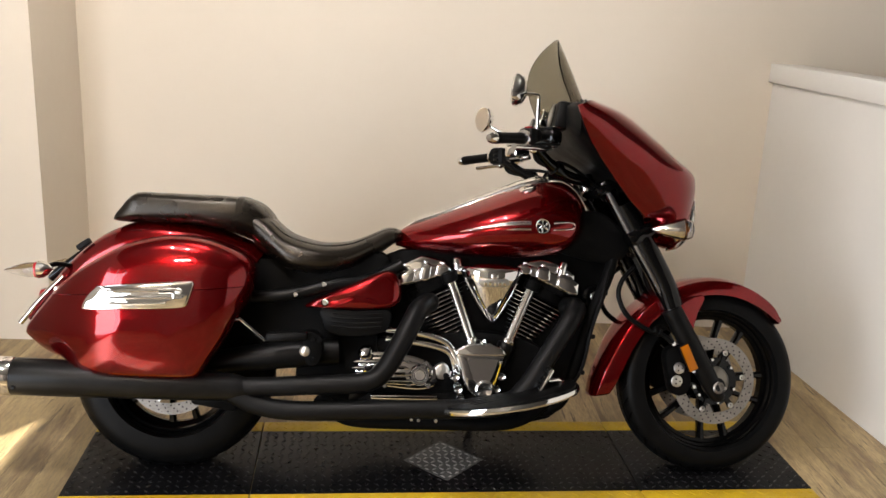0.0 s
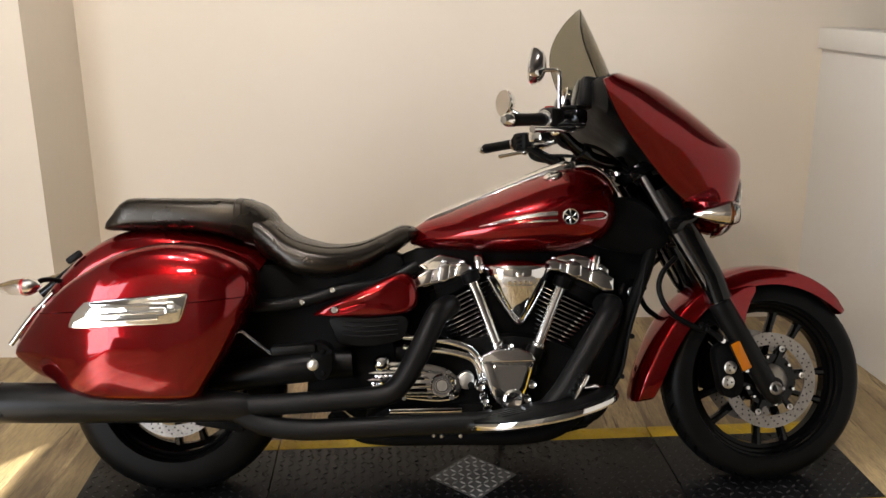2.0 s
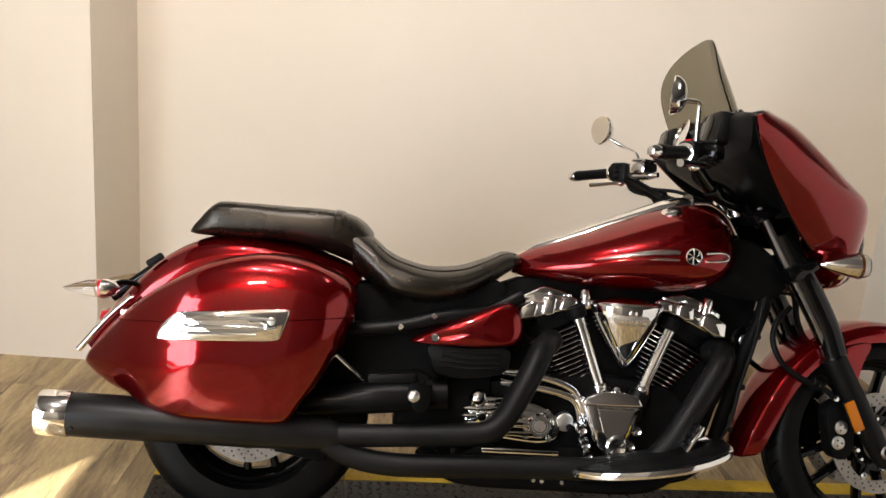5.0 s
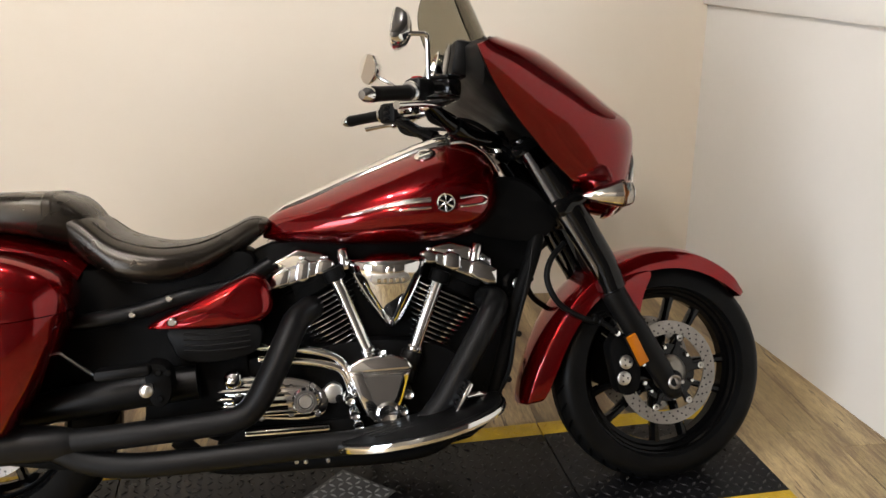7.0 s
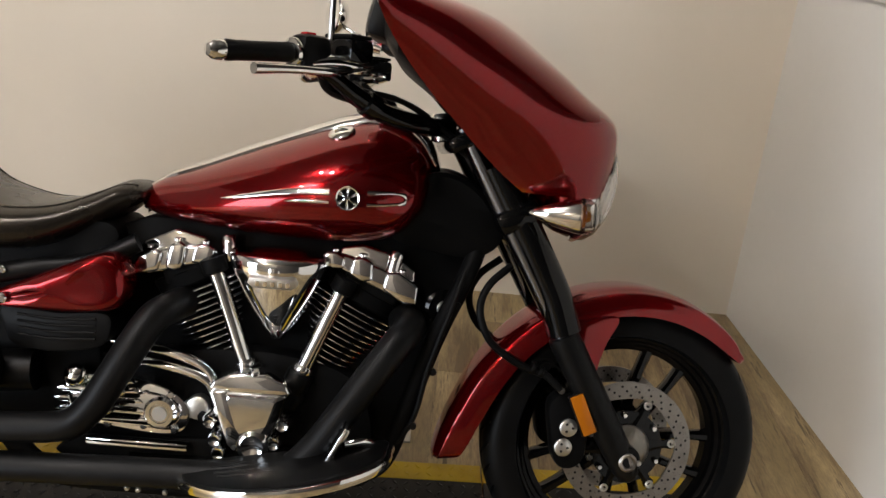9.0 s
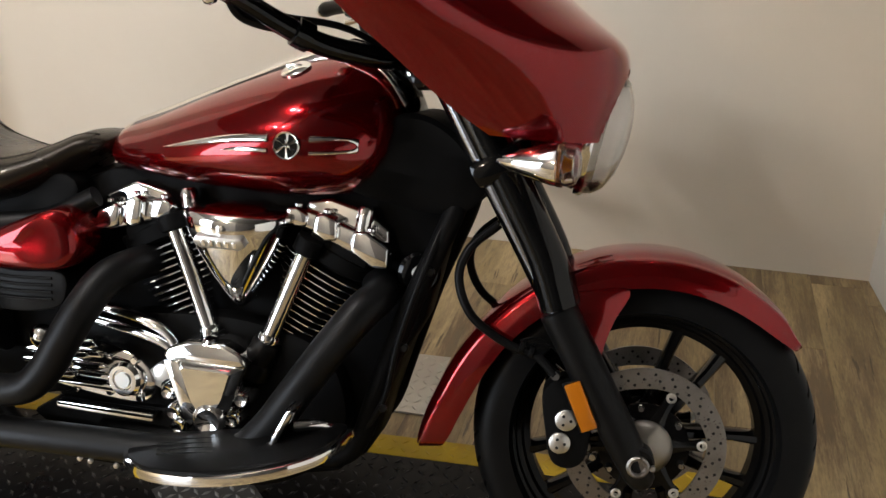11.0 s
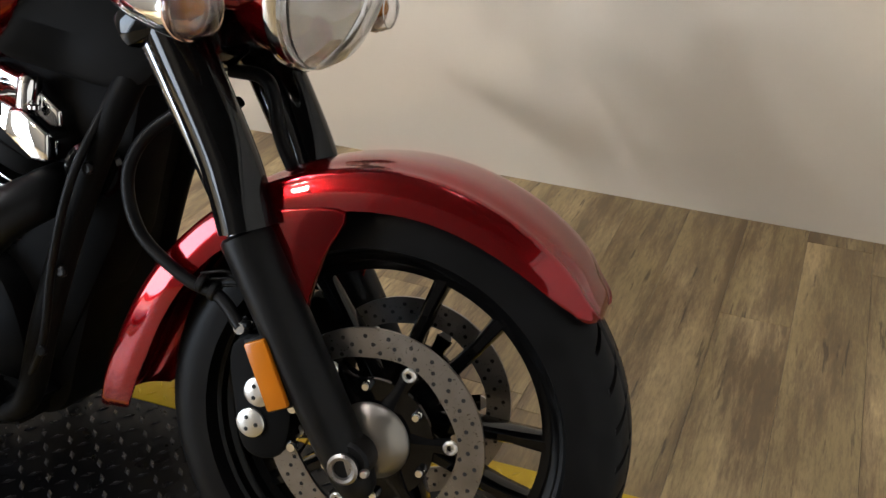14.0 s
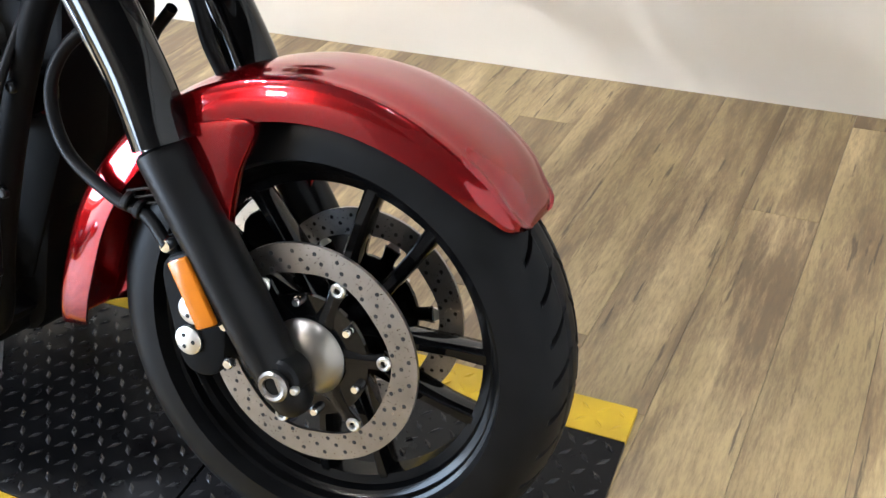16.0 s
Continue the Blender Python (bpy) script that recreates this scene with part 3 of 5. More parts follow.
# fork
FORK_TOP, FORK_LOW = Vector((1.360, 0, 1.000)), Vector((1.775, 0, 0.292))
FW = (FORK_LOW - FORK_TOP).normalized()


def on_fork(z, y=0.0, ahead=0.0):
    t = (z - FORK_TOP.z) / (FORK_LOW.z - FORK_TOP.z)
    p = FORK_TOP.lerp(FORK_LOW, t)
    return (p.x + ahead * -FW.z, y, p.z + ahead * FW.x)


for s in (-1, 1):
    y = s * 0.112
    leg = bike("fork_leg", spin([(0.029, 0.0), (0.0335, 0.004), (0.0345, 0.012), (0.0340, 0.20), (0.0325, 0.27), (0.029, 0.330), (0.024, 0.352), (0.014, 0.362)], on_fork(0.565, y), on_fork(0.29, y), 28), SATIN, None, "satin black fork leg", True)
    bike("axle_boss", spin([(0.026, 0), (0.028, 0.004), (0.028, 0.046), (0.024, 0.050), (0.014, 0.050), (0.014, 0.040)], (FX - 0.006, s * 0.085, FZ - 0.012), (FX - 0.006, s * 0.2, FZ - 0.012), 24), SATIN, leg, "", True)
    bike("axle_nut", spin([(0.012, 0), (0.020, 0.0), (0.0205, 0.006), (0.017, 0.009), (0.013, 0.008), (0.011, 0.003), (0.001, 0.003)], (FX - 0.008, s * 0.137, FZ - 0.016), (FX - 0.008, s * 1, FZ - 0.016), 20), DISC, leg, "silver axle nut", True)
    bike("pinch_bolt", bolt((FX + 0.018, s * 0.132, FZ - 0.018), 0.006, 0.008, (0, s, 0)), SILVER, leg, "", True)
    bike("fork_tube", rod(on_fork(0.985, y), on_fork(0.54, y), 0.0235, 20), STANCHION, leg, "polished dark steel fork tube", True)
    cover = tube([on_fork(0.90, y, 0.024), on_fork(0.78, y, 0.024), on_fork(0.66, y, 0.022), on_fork(0.61, y, 0.016), on_fork(0.566, y, 0.006)], [0.036, 0.036, 0.036, 0.037, 0.0375], 28)
    bike("fork_cover", cover, GLOSS, leg, "gloss black fork cover", True)
clamp_low = box(on_fork(0.80, 0, 0.02), (0.10, 0.30, 0.05), 0.015, Matrix.Rotation(radians(-31), 4, 'Y'))
bike("fork_clamp", clamp_low, GLOSS, None, "", True)
bike("fork_clamp", box(on_fork(0.965, 0, 0.0), (0.10, 0.29, 0.035), 0.012, Matrix.Rotation(radians(-31), 4, 'Y')), GLOSS, None, "", True)

# calipers, reflectors, hoses
for s in (-1, 1):
    y = s * 0.088
    cal = bike("brake_caliper", prism(round_outline([(1.605, 0.415), (1.655, 0.440), (1.690, 0.385), (1.690, 0.300), (1.665, 0.270), (1.628, 0.280), (1.612, 0.340)], 4), y - 0.026, y + 0.026, 0.006), ENGINE, None, "black brake caliper", True)
    for cx, cz in ((1.648, 0.362), (1.640, 0.318)):
        bike("piston_cap", spin([(0.0195, 0), (0.0195, 0.006), (0.017, 0.008), (0.004, 0.0085)], (cx, y + s * 0.024, cz), (cx, s * 1, cz), 24), SILVER, cal, "silver piston cap", True)
        # thin dark discs on the cap paint the shade of its holes
        for q in (0, 2.1, 4.2):
            bike("cap_hole", spin([(0.003, 0), (0.003, 0.0006)], (cx + 0.009 * math.cos(q), y + s * 0.0322, cz + 0.009 * math.sin(q)), (cx + 0.009 * math.cos(q), s * 1, cz + 0.009 * math.sin(q)), 8), HOLE_SHADE, cal, "", True)
    bike("banjo_bolt", bolt((1.622, y + s * 0.02, 0.445), 0.011, 0.020, (0, s, 0)), CHROME, cal, "", True)
    for cx, cz in ((1.698, 0.352), (1.70, 0.300)):
        bike("bolt", bolt((cx, y + s * 0.025, cz), 0.008, 0.010, (0, s, 0)), CHROME, cal, "", True)
    tilt = Matrix.Rotation(radians(-25), 4, 'Y')
    ref = box((1.671, s * 0.142, 0.399), (0.030, 0.010, 0.090), 0.003, tilt)
    bike("reflector", ref, AMBER, None, "amber side reflector", True)
    bike("reflector_base", box((1.671, s * 0.136, 0.399), (0.036, 0.006, 0.096), 0.002, tilt), PLASTIC, None, "", True)
    hose = tube([(1.50, s * 0.07, 0.70), (1.452, s * 0.085, 0.655), (1.436, s * 0.095, 0.600), (1.465, s * 0.105, 0.535), (1.535, s * 0.11, 0.490), (1.585, s * 0.112, 0.475), (1.622, s * 0.122, 0.445)], 0.0085, 12)
    bike("brake_hose", hose, RUBBER, None, "black rubber brake hose", True)
for at in ((1.555, 0.490), (1.572, 0.482)):
    bike("hose_guide", spin([(0.011, 0), (0.013, 0.002), (0.013, 0.008), (0.011, 0.010)], (at[0], -0.111, at[1]), (at[0] + 0.1, -0.111, at[1] - 0.03), 14), PLASTIC, None, "", True)
for k in range(3):
    bike("wire_clip", tube([(1.555 + 0.012 * k, -0.108, 0.500 - 0.006 * k), (1.59 + 0.012 * k, -0.104, 0.507 - 0.008 * k), (1.612 + 0.010 * k, -0.100, 0.492 - 0.010 * k)], 0.0022, 8), PLASTIC, None, "", True)

# the fairing and the bars are laid out as they stand, already turned
STEER = Matrix.Identity(4)
# fairing: rows from the top edge to the lower edge, each from the rear rim round to the nose
FAIR = [((1.196, 0.468, 1.190), (1.305, 0, 1.246), 1.8, 2.0), ((1.215, 0.446, 1.152), (1.425, 0, 1.214), 1.9, 2.0), ((1.250, 0.402, 1.102), (1.540, 0, 1.139), 2.0, 2.1), ((1.300, 0.352, 1.045), (1.630, 0, 1.071), 2.1, 2.2),
        ((1.348, 0.308, 0.998), (1.688, 0, 1.026), 2.2, 2.4), ((1.395, 0.270, 0.952), (1.700, 0, 0.978), 2.3, 2.6), ((1.442, 0.234, 0.910), (1.694, 0, 0.922), 2.3, 2.8), ((1.490, 0.200, 0.874), (1.680, 0, 0.866), 2.4, 3.0)]


def fairing_shell(inset=0.0):
    flat = [(i, *e, *nn, p, q) for i, (e, nn, p, q) in enumerate(FAIR)]
    rings = []
    for k in range(47):
        u = (len(FAIR) - 1) * k / 46
        ex, ey, ez, nx, _, nz, p, q = table(u, flat)
        ring = []
        for i in range(73):
            t = math.pi * i / 72
            c, s = math.sin(t), math.cos(t)
            along = abs(c) ** (2 / q)
            ring.append((ex + (nx - ex - inset) * along, (ey - inset) * power(s, 2 / p), ez + (nz - ez) * along))
        rings.append(ring)
    return loft(rings, False, False)


def lamp_hole(bm):
    """The round opening for the headlamp."""
    gone = [f for f in bm.faces if f.calc_center_median().x > 1.5 and math.hypot(f.calc_center_median().y, f.calc_center_median().z - 0.874) < 0.113]
    bmesh.ops.delete(bm, geom=gone, context='FACES')
    for v in bm.verts:
        r = math.hypot(v.co.y, v.co.z - 0.874)
        if v.is_boundary and v.co.x > 1.5 and 0.09 < r < 0.135 and v.co.z > 0.868:
            v.co.y, v.co.z = v.co.y * 0.117 / r, 0.874 + (v.co.z - 0.874) * 0.117 / r


shell = fairing_shell()
lamp_hole(shell)
bmesh.ops.recalc_face_normals(shell, faces=shell.faces)
bmesh.ops.solidify(shell, geom=shell.faces[:], thickness=0.006)
fairing = bike("fairing", shell, RED, None, "candy red handlebar fairing", True, angle=50)
liner = fairing_shell(0.012)
lamp_hole(liner)
bmesh.ops.solidify(liner, geom=liner.faces[:], thickness=0.004)
bike("fairing_liner", liner, PLASTIC, fairing, "black inner fairing", True, angle=50)
# dashboard that fills the rear of the fairing
dash = []
for x, w, lo, hi in ((1.20, 0.30, 1.135, 1.225), (1.23, 0.36, 1.095, 1.236), (1.30, 0.33, 1.045, 1.244), (1.37, 0.27, 1.000, 1.22), (1.45, 0.19, 0.96, 1.18)):
    dash.append([(x, w * power(math.cos(t), 0.5), (lo + hi) / 2 + (hi - lo) / 2 * power(math.sin(t), 0.5)) for t in (math.tau * k / 32 for k in range(32))])
bike("dashboard", loft(dash), PLASTIC, fairing, "black plastic dashboard", True)
for s in (-1, 1):
    pod = box((1.196, s * 0.20, 1.186), (0.056, 0.15, 0.090), 0.016, Matrix.Rotation(radians(12), 4, 'Y'))
    bike("speaker_pod", pod, PLASTIC, fairing, "", True)
    bike("speaker_grille", spin([(0.040, 0), (0.042, 0.003), (0.036, 0.006), (0.004, 0.004)], (1.169, s * 0.20, 1.189), (1.0, s * 0.20, 1.221), 24), GLOSS, fairing, "", True)
bike("gauge", spin([(0.052, -0.02), (0.055, 0.0), (0.055, 0.012), (0.050, 0.014), (0.048, 0.008), (0.002, 0.008)], (1.17, 0, 1.185), (1.0, 0, 1.24), 32), CHROME, fairing, "chrome-rimmed gauge", True)
# screen
rows = []
for k in range(17):
    u = math.sin(math.pi / 2 * k / 16)
    ring = []
    for i in range(25):
        a = -1 + 2 * i / 24
        w = 0.215 * max(1 - u ** 4, 0.0003) ** 0.5
        y = w * a
        ring.append((1.310 - 0.092 * u - 0.092 * (y / 0.215) ** 2 - 0.10 * y - 0.012 * u * u, y, 1.240 + 0.234 * u - 0.030 * (y / 0.215) ** 2))
    rows.append(ring)
screen = loft(rows, False, False)
bmesh.ops.recalc_face_normals(screen, faces=screen.faces)
bmesh.ops.solidify(screen, geom=screen.faces[:], thickness=0.004)
wind = bike("windscreen", screen, SMOKE, None, "short smoked plastic windscreen", True)
for a in (-0.16, -0.08, 0.0, 0.08, 0.16):
    bike("screw", bolt((1.308 - 0.092 * (a / 0.215) ** 2 - 0.10 * a, a, 1.262 - 0.03 * (a / 0.215) ** 2), 0.009, 0.008, (0.8, 0, 0.6)), CHROME, wind, "", True)

# headlamp
H0, HW = Vector((1.652, 0, 0.876)), Vector((1, 0, -0.19)).normalized()
HB = H0 - HW * 0.12
lamp_body = bike("headlamp", spin([(0.05, 0.0), (0.092, 0.03), (0.108, 0.07), (0.114, 0.118), (0.110, 0.120), (0.098, 0.085), (0.07, 0.045), (0.03, 0.03)], HB, H0, 40), RED, None, "round headlamp in a red shell", True)
bike("reflector_bowl", spin([(0.092, 0.118), (0.088, 0.096), (0.070, 0.066), (0.04, 0.046), (0.014, 0.042), (0.014, 0.080), (0.002, 0.084)], HB, H0, 18), CHROME, lamp_body, "faceted chrome reflector bowl", True, angle=6)
bike("rim", spin([(0.110, 0.104), (0.119, 0.108), (0.120, 0.118), (0.117, 0.124), (0.108, 0.120)], HB, H0, 40), CHROME, lamp_body, "chrome headlamp rim", True)
bike("dark_ring", spin([(0.093, 0.119), (0.108, 0.118), (0.108, 0.112), (0.093, 0.112)], HB, H0, 40), PLASTIC, lamp_body, "black ring inside the lens", True)
bike("lens", spin([(0.115, 0.122), (0.111, 0.138), (0.096, 0.156), (0.066, 0.170), (0.030, 0.177), (0.001, 0.178), (0.001, 0.174), (0.030, 0.173), (0.064, 0.166), (0.093, 0.152), (0.107, 0.136), (0.104, 0.122)], HB, H0, 40), GLASS, lamp_body, "clear bulging lens", True)


put = bike


def signal(s):
    tail, front = Vector((1.508, s * 0.212, 0.836)), Vector((1.640, s * 0.222, 0.838))
    small = Matrix.Translation(tail) @ Matrix.Scale(0.86, 4) @ Matrix.Translation(-tail)

    def bike(name, bm, *rest):
        bm.transform(small)
        return put(name, bm, *rest)

    body = bike("turn_signal", spin([(0.003, 0), (0.012, 0.012), (0.024, 0.045), (0.034, 0.080), (0.040, 0.105), (0.041, 0.118), (0.038, 0.120), (0.030, 0.110)], tail, front, 28), CHROME, None, "chrome bullet turn signal", True)
    bike("bulb", spin([(0.016, 0.105), (0.018, 0.125), (0.010, 0.140), (0.001, 0.143)], tail, front, 16), AMBER, body, "amber bulb", True)
    bike("lens_ring", spin([(0.039, 0.114), (0.0425, 0.118), (0.0425, 0.126), (0.039, 0.128)], tail, front, 28), TINT, body, "pale amber lens band", True)
    bike("lens", spin([(0.039, 0.120), (0.040, 0.135), (0.034, 0.150), (0.018, 0.158), (0.001, 0.160), (0.001, 0.157), (0.018, 0.155), (0.032, 0.147), (0.036, 0.134), (0.036, 0.120)], tail, front, 28), GLASS, body, "clear lens", True)
    bike("stalk", tube([(1.600, s * 0.20, 0.842), (1.598, s * 0.15, 0.842), (1.590, s * 0.06, 0.838)], 0.011, 12), CHROME, body, "", True)


signal(-1), signal(1)

# handlebar
for s in (-1, 1):
    bar = bike("handlebar", tube([(1.335, s * 0.05, 0.985), (1.290, s * 0.14, 0.986), (1.210, s * 0.215, 1.002), (1.150, s * 0.265, 1.034), (1.105, s * 0.315, 1.066), (1.05, s * 0.38, 1.092), (0.955, s * 0.470, 1.087)], [0.0195, 0.0195, 0.0190, 0.0180, 0.0165, 0.0150, 0.0150], 18), GLOSS, None, "gloss black handlebar", True)
    a, b = Vector((1.045, s * 0.385, 1.096)), Vector((0.935, s * 0.490, 1.084))
    bike("grip", spin([(0.0165, 0), (0.0185, 0.004), (0.0175, 0.012), (0.0168, 0.06), (0.0172, 0.110), (0.0185, 0.126), (0.016, 0.132)], a, b, 20), RUBBER, bar, "black rubber grip", True)
    bike("grip_ring", spin([(0.017, -0.012), (0.026, -0.010), (0.027, -0.006), (0.026, -0.002), (0.017, 0.0)], a, b, 24), CHROME, bar, "", True)
    e = a + (b - a).normalized() * 0.132
    bike("bar_end", spin([(0.017, 0), (0.0185, 0.004), (0.016, 0.020), (0.010, 0.028), (0.001, 0.030)], e, e + (b - a), 20), CHROME, bar, "chrome bar end", True)
    sw = Vector((1.075, s * 0.352, 1.098))
    turn = Matrix.Rotation(radians(s * 43), 4, 'Z')
    bike("switch_box", box(sw, (0.052, 0.066, 0.066), 0.014, turn), PLASTIC, bar, "black switch housing", True)
    for h in (-0.016, 0.002, 0.018):
        bike("switch_key", box(sw + turn @ Vector((-0.027, s * -0.004, h)), (0.008, 0.024, 0.011), 0.003, turn), GLOSS, bar, "", True)
    bike("clamp_ball", spin([(0.001, -0.012), (0.008, -0.010), (0.012, -0.002), (0.011, 0.006), (0.006, 0.011), (0.001, 0.012)], (1.082, s * 0.368, 1.064), (1.0, s * 0.368, 1.064), 18), CHROME, bar, "", True)
    if s < 0:
        bike("stop_switch", box(sw + Vector((-0.005, 0, 0.032)), (0.020, 0.022, 0.012), 0.003, turn), REDLENS, bar, "red stop switch", True)
    bike("fluid_tank", box((1.135, s * 0.295, 1.112), (0.088, 0.060, 0.044), 0.012, turn), GLOSS if s < 0 else CHROME, bar, "black fluid tank" if s < 0 else "chrome fluid tank", True)
    bike("tank_lid", box((1.135, s * 0.295, 1.137), (0.076, 0.052, 0.008), 0.003, turn), PLASTIC if s < 0 else CHROME, bar, "", True)
    for q in (-0.028, 0.028):
        bike("lid_screw", bolt(Vector((1.135, s * 0.295, 1.141)) + turn @ Vector((q, 0, 0)), 0.004, 0.003, (0, 0, 1)), CHROME, bar, "", True)
    bike("bar_riser", spin([(0.016, 0), (0.024, 0.004), (0.026, 0.03), (0.026, 0.052), (0.020, 0.060), (0.001, 0.061)], (1.325, s * 0.055, 0.955), (1.300, s * 0.055, 1.1), 22), CHROME, bar, "chrome bar riser", True)
    bike("bar_clamp", spin([(0.0195, -0.016), (0.0245, -0.014), (0.0255, 0.0), (0.0245, 0.014), (0.0195, 0.016)], (1.180, s * 0.240, 1.017), (1.150, s * 0.265, 1.034), 22), GLOSS, bar, "", True)
    bike("lever", tube([(1.150, s * 0.290, 1.085), (1.120, s * 0.360, 1.070), (1.060, s * 0.430, 1.066), (1.005, s * 0.490, 1.060)], [0.011, 0.009, 0.008, 0.010], 10), CHROME, bar, "chrome lever", True)
    bike("lever_perch", tube([(1.078, s * 0.372, 1.079), (1.110, s * 0.338, 1.086), (1.150, s * 0.300, 1.090), (1.178, s * 0.270, 1.092)], [0.011, 0.015, 0.016, 0.009], 16), CHROME, bar, "chrome lever perch", True)
    bike("cable", tube([(1.09, s * 0.33, 1.07), (1.11, s * 0.30, 1.035), (1.19, s * 0.22, 1.015), (1.30, s * 0.12, 0.985), (1.38, s * 0.08, 0.93)], 0.007, 10), PLASTIC, bar, "black cable", True)
    bike("cable", tube([(1.11, s * 0.31, 1.075), (1.15, s * 0.26, 1.045), (1.24, s * 0.18, 1.03), (1.36, s * 0.10, 0.96)], 0.006, 10), PLASTIC, bar, "black cable", True)
    # mirror
    my = -0.322 if s < 0 else 0.424
    mz = 1.252 if s < 0 else 1.245
    mx = 1.028 if s < 0 else 1.014
    way = [(1.104, s * 0.30, 1.115), (1.104, s * 0.306, 1.19), (1.103, s * 0.312, 1.228), (1.096, my * 0.99, 1.238), (mx + 0.02, my, 1.240)] if s < 0 else [(1.125, s * 0.30, 1.115), (1.115, s * 0.33, 1.165), (1.092, s * 0.40, 1.190), (mx + 0.025, my, 1.222)]
    stem = tube(way, 0.0062, 10)
    mirror = bike("mirror", stem, CHROME, None, "teardrop chrome mirror", True)
    face = (Vector((-0.93, 0.30, 0.10)) if s < 0 else Vector((-0.80, -0.50, 0.05))).normalized()
    TALL, BROAD, TAPER = (0.052, 0.042, -0.42) if s < 0 else (0.050, 0.046, 0.12)
    shape = []
    for r, h in ((0.35, 0.036), (0.75, 0.026), (0.97, 0.010), (1.0, 0.0), (0.95, -0.003)):
        ring = []
        for k in range(28):
            t = math.tau * k / 28
            u, v = TALL * math.sin(t) * r, BROAD * math.cos(t) * (1 + TAPER * math.sin(t)) * r
            side = Vector((0, 0, 1)).cross(face).normalized()
            up = face.cross(side)
            ring.append(Vector((mx, my, mz)) + side * v * s + up * u - face * h)
        shape.append(ring)
    bike("mirror_shell", loft(shape), CHROME, mirror, "", True)
    glass = [Vector((mx, my, mz)) + face * 0.0045 + side * 0.9 * BROAD * math.cos(t) * (1 + TAPER * math.sin(t)) * s + up * 0.92 * TALL * math.sin(t) for t in (math.tau * k / 28 for k in range(28))]
    gl = loft([[p - face * 0.002 for p in glass], glass])
    bike("mirror_glass", gl, MIRROR, mirror, "", True)

# fuel tank
TANK = [(0.680, 0.012, 0.795, 0.752, 0.772, 1.85, 2.0), (0.720, 0.070, 0.822, 0.742, 0.772, 1.85, 2.0), (0.800, 0.125, 0.853, 0.732, 0.780, 1.85, 2.0), (0.900, 0.172, 0.895, 0.724, 0.796, 1.85, 2.1), (1.000, 0.202, 0.936, 0.720, 0.812, 1.85, 2.2),
        (1.100, 0.217, 0.973, 0.720, 0.826, 1.85, 2.3), (1.180, 0.214, 0.990, 0.726, 0.832, 1.85, 2.3), (1.245, 0.190, 0.985, 0.742, 0.830, 1.85, 2.3), (1.290, 0.145, 0.955, 0.775, 0.840, 1.85, 2.2), (1.315, 0.080, 0.915, 0.810, 0.850, 1.85, 2.2)]
tank = bike("fuel_tank", hull(TANK, 48, 60), RED, None, "candy red teardrop fuel tank", angle=60)


def on_tank(x, z, lift=0.001, s=-1):
    """The tank's skin at a place along it and a height."""
    w, top, low, mid, su, sl = table(x, TANK)
    h = (z - mid) / ((top - mid) if z > mid else (mid - low))
    e = su if z > mid else sl
    return (x, s * ((max(w, 0.001)) * max(1 - abs(h) ** e, 0.0) ** (1 / e) + lift), z)


def ribbon(line, lift0=0.0005, lift1=0.0035, s=-1):
    """Raised trim on the tank: rows of (x, lower edge, upper edge)."""
    pts = smooth_line(line, 6)
    rings = []
    for x, lo, hi in pts:
        mid = (lo + hi) / 2
        rings.append([on_tank(x, lo, lift0, s), on_tank(x, lo + (hi - lo) * 0.2, lift1, s), on_tank(x, mid, lift1 + 0.0008, s), on_tank(x, hi - (hi - lo) * 0.2, lift1, s), on_tank(x, hi, lift0, s), on_tank(x, mid, -0.004, s)])
    return loft(rings)


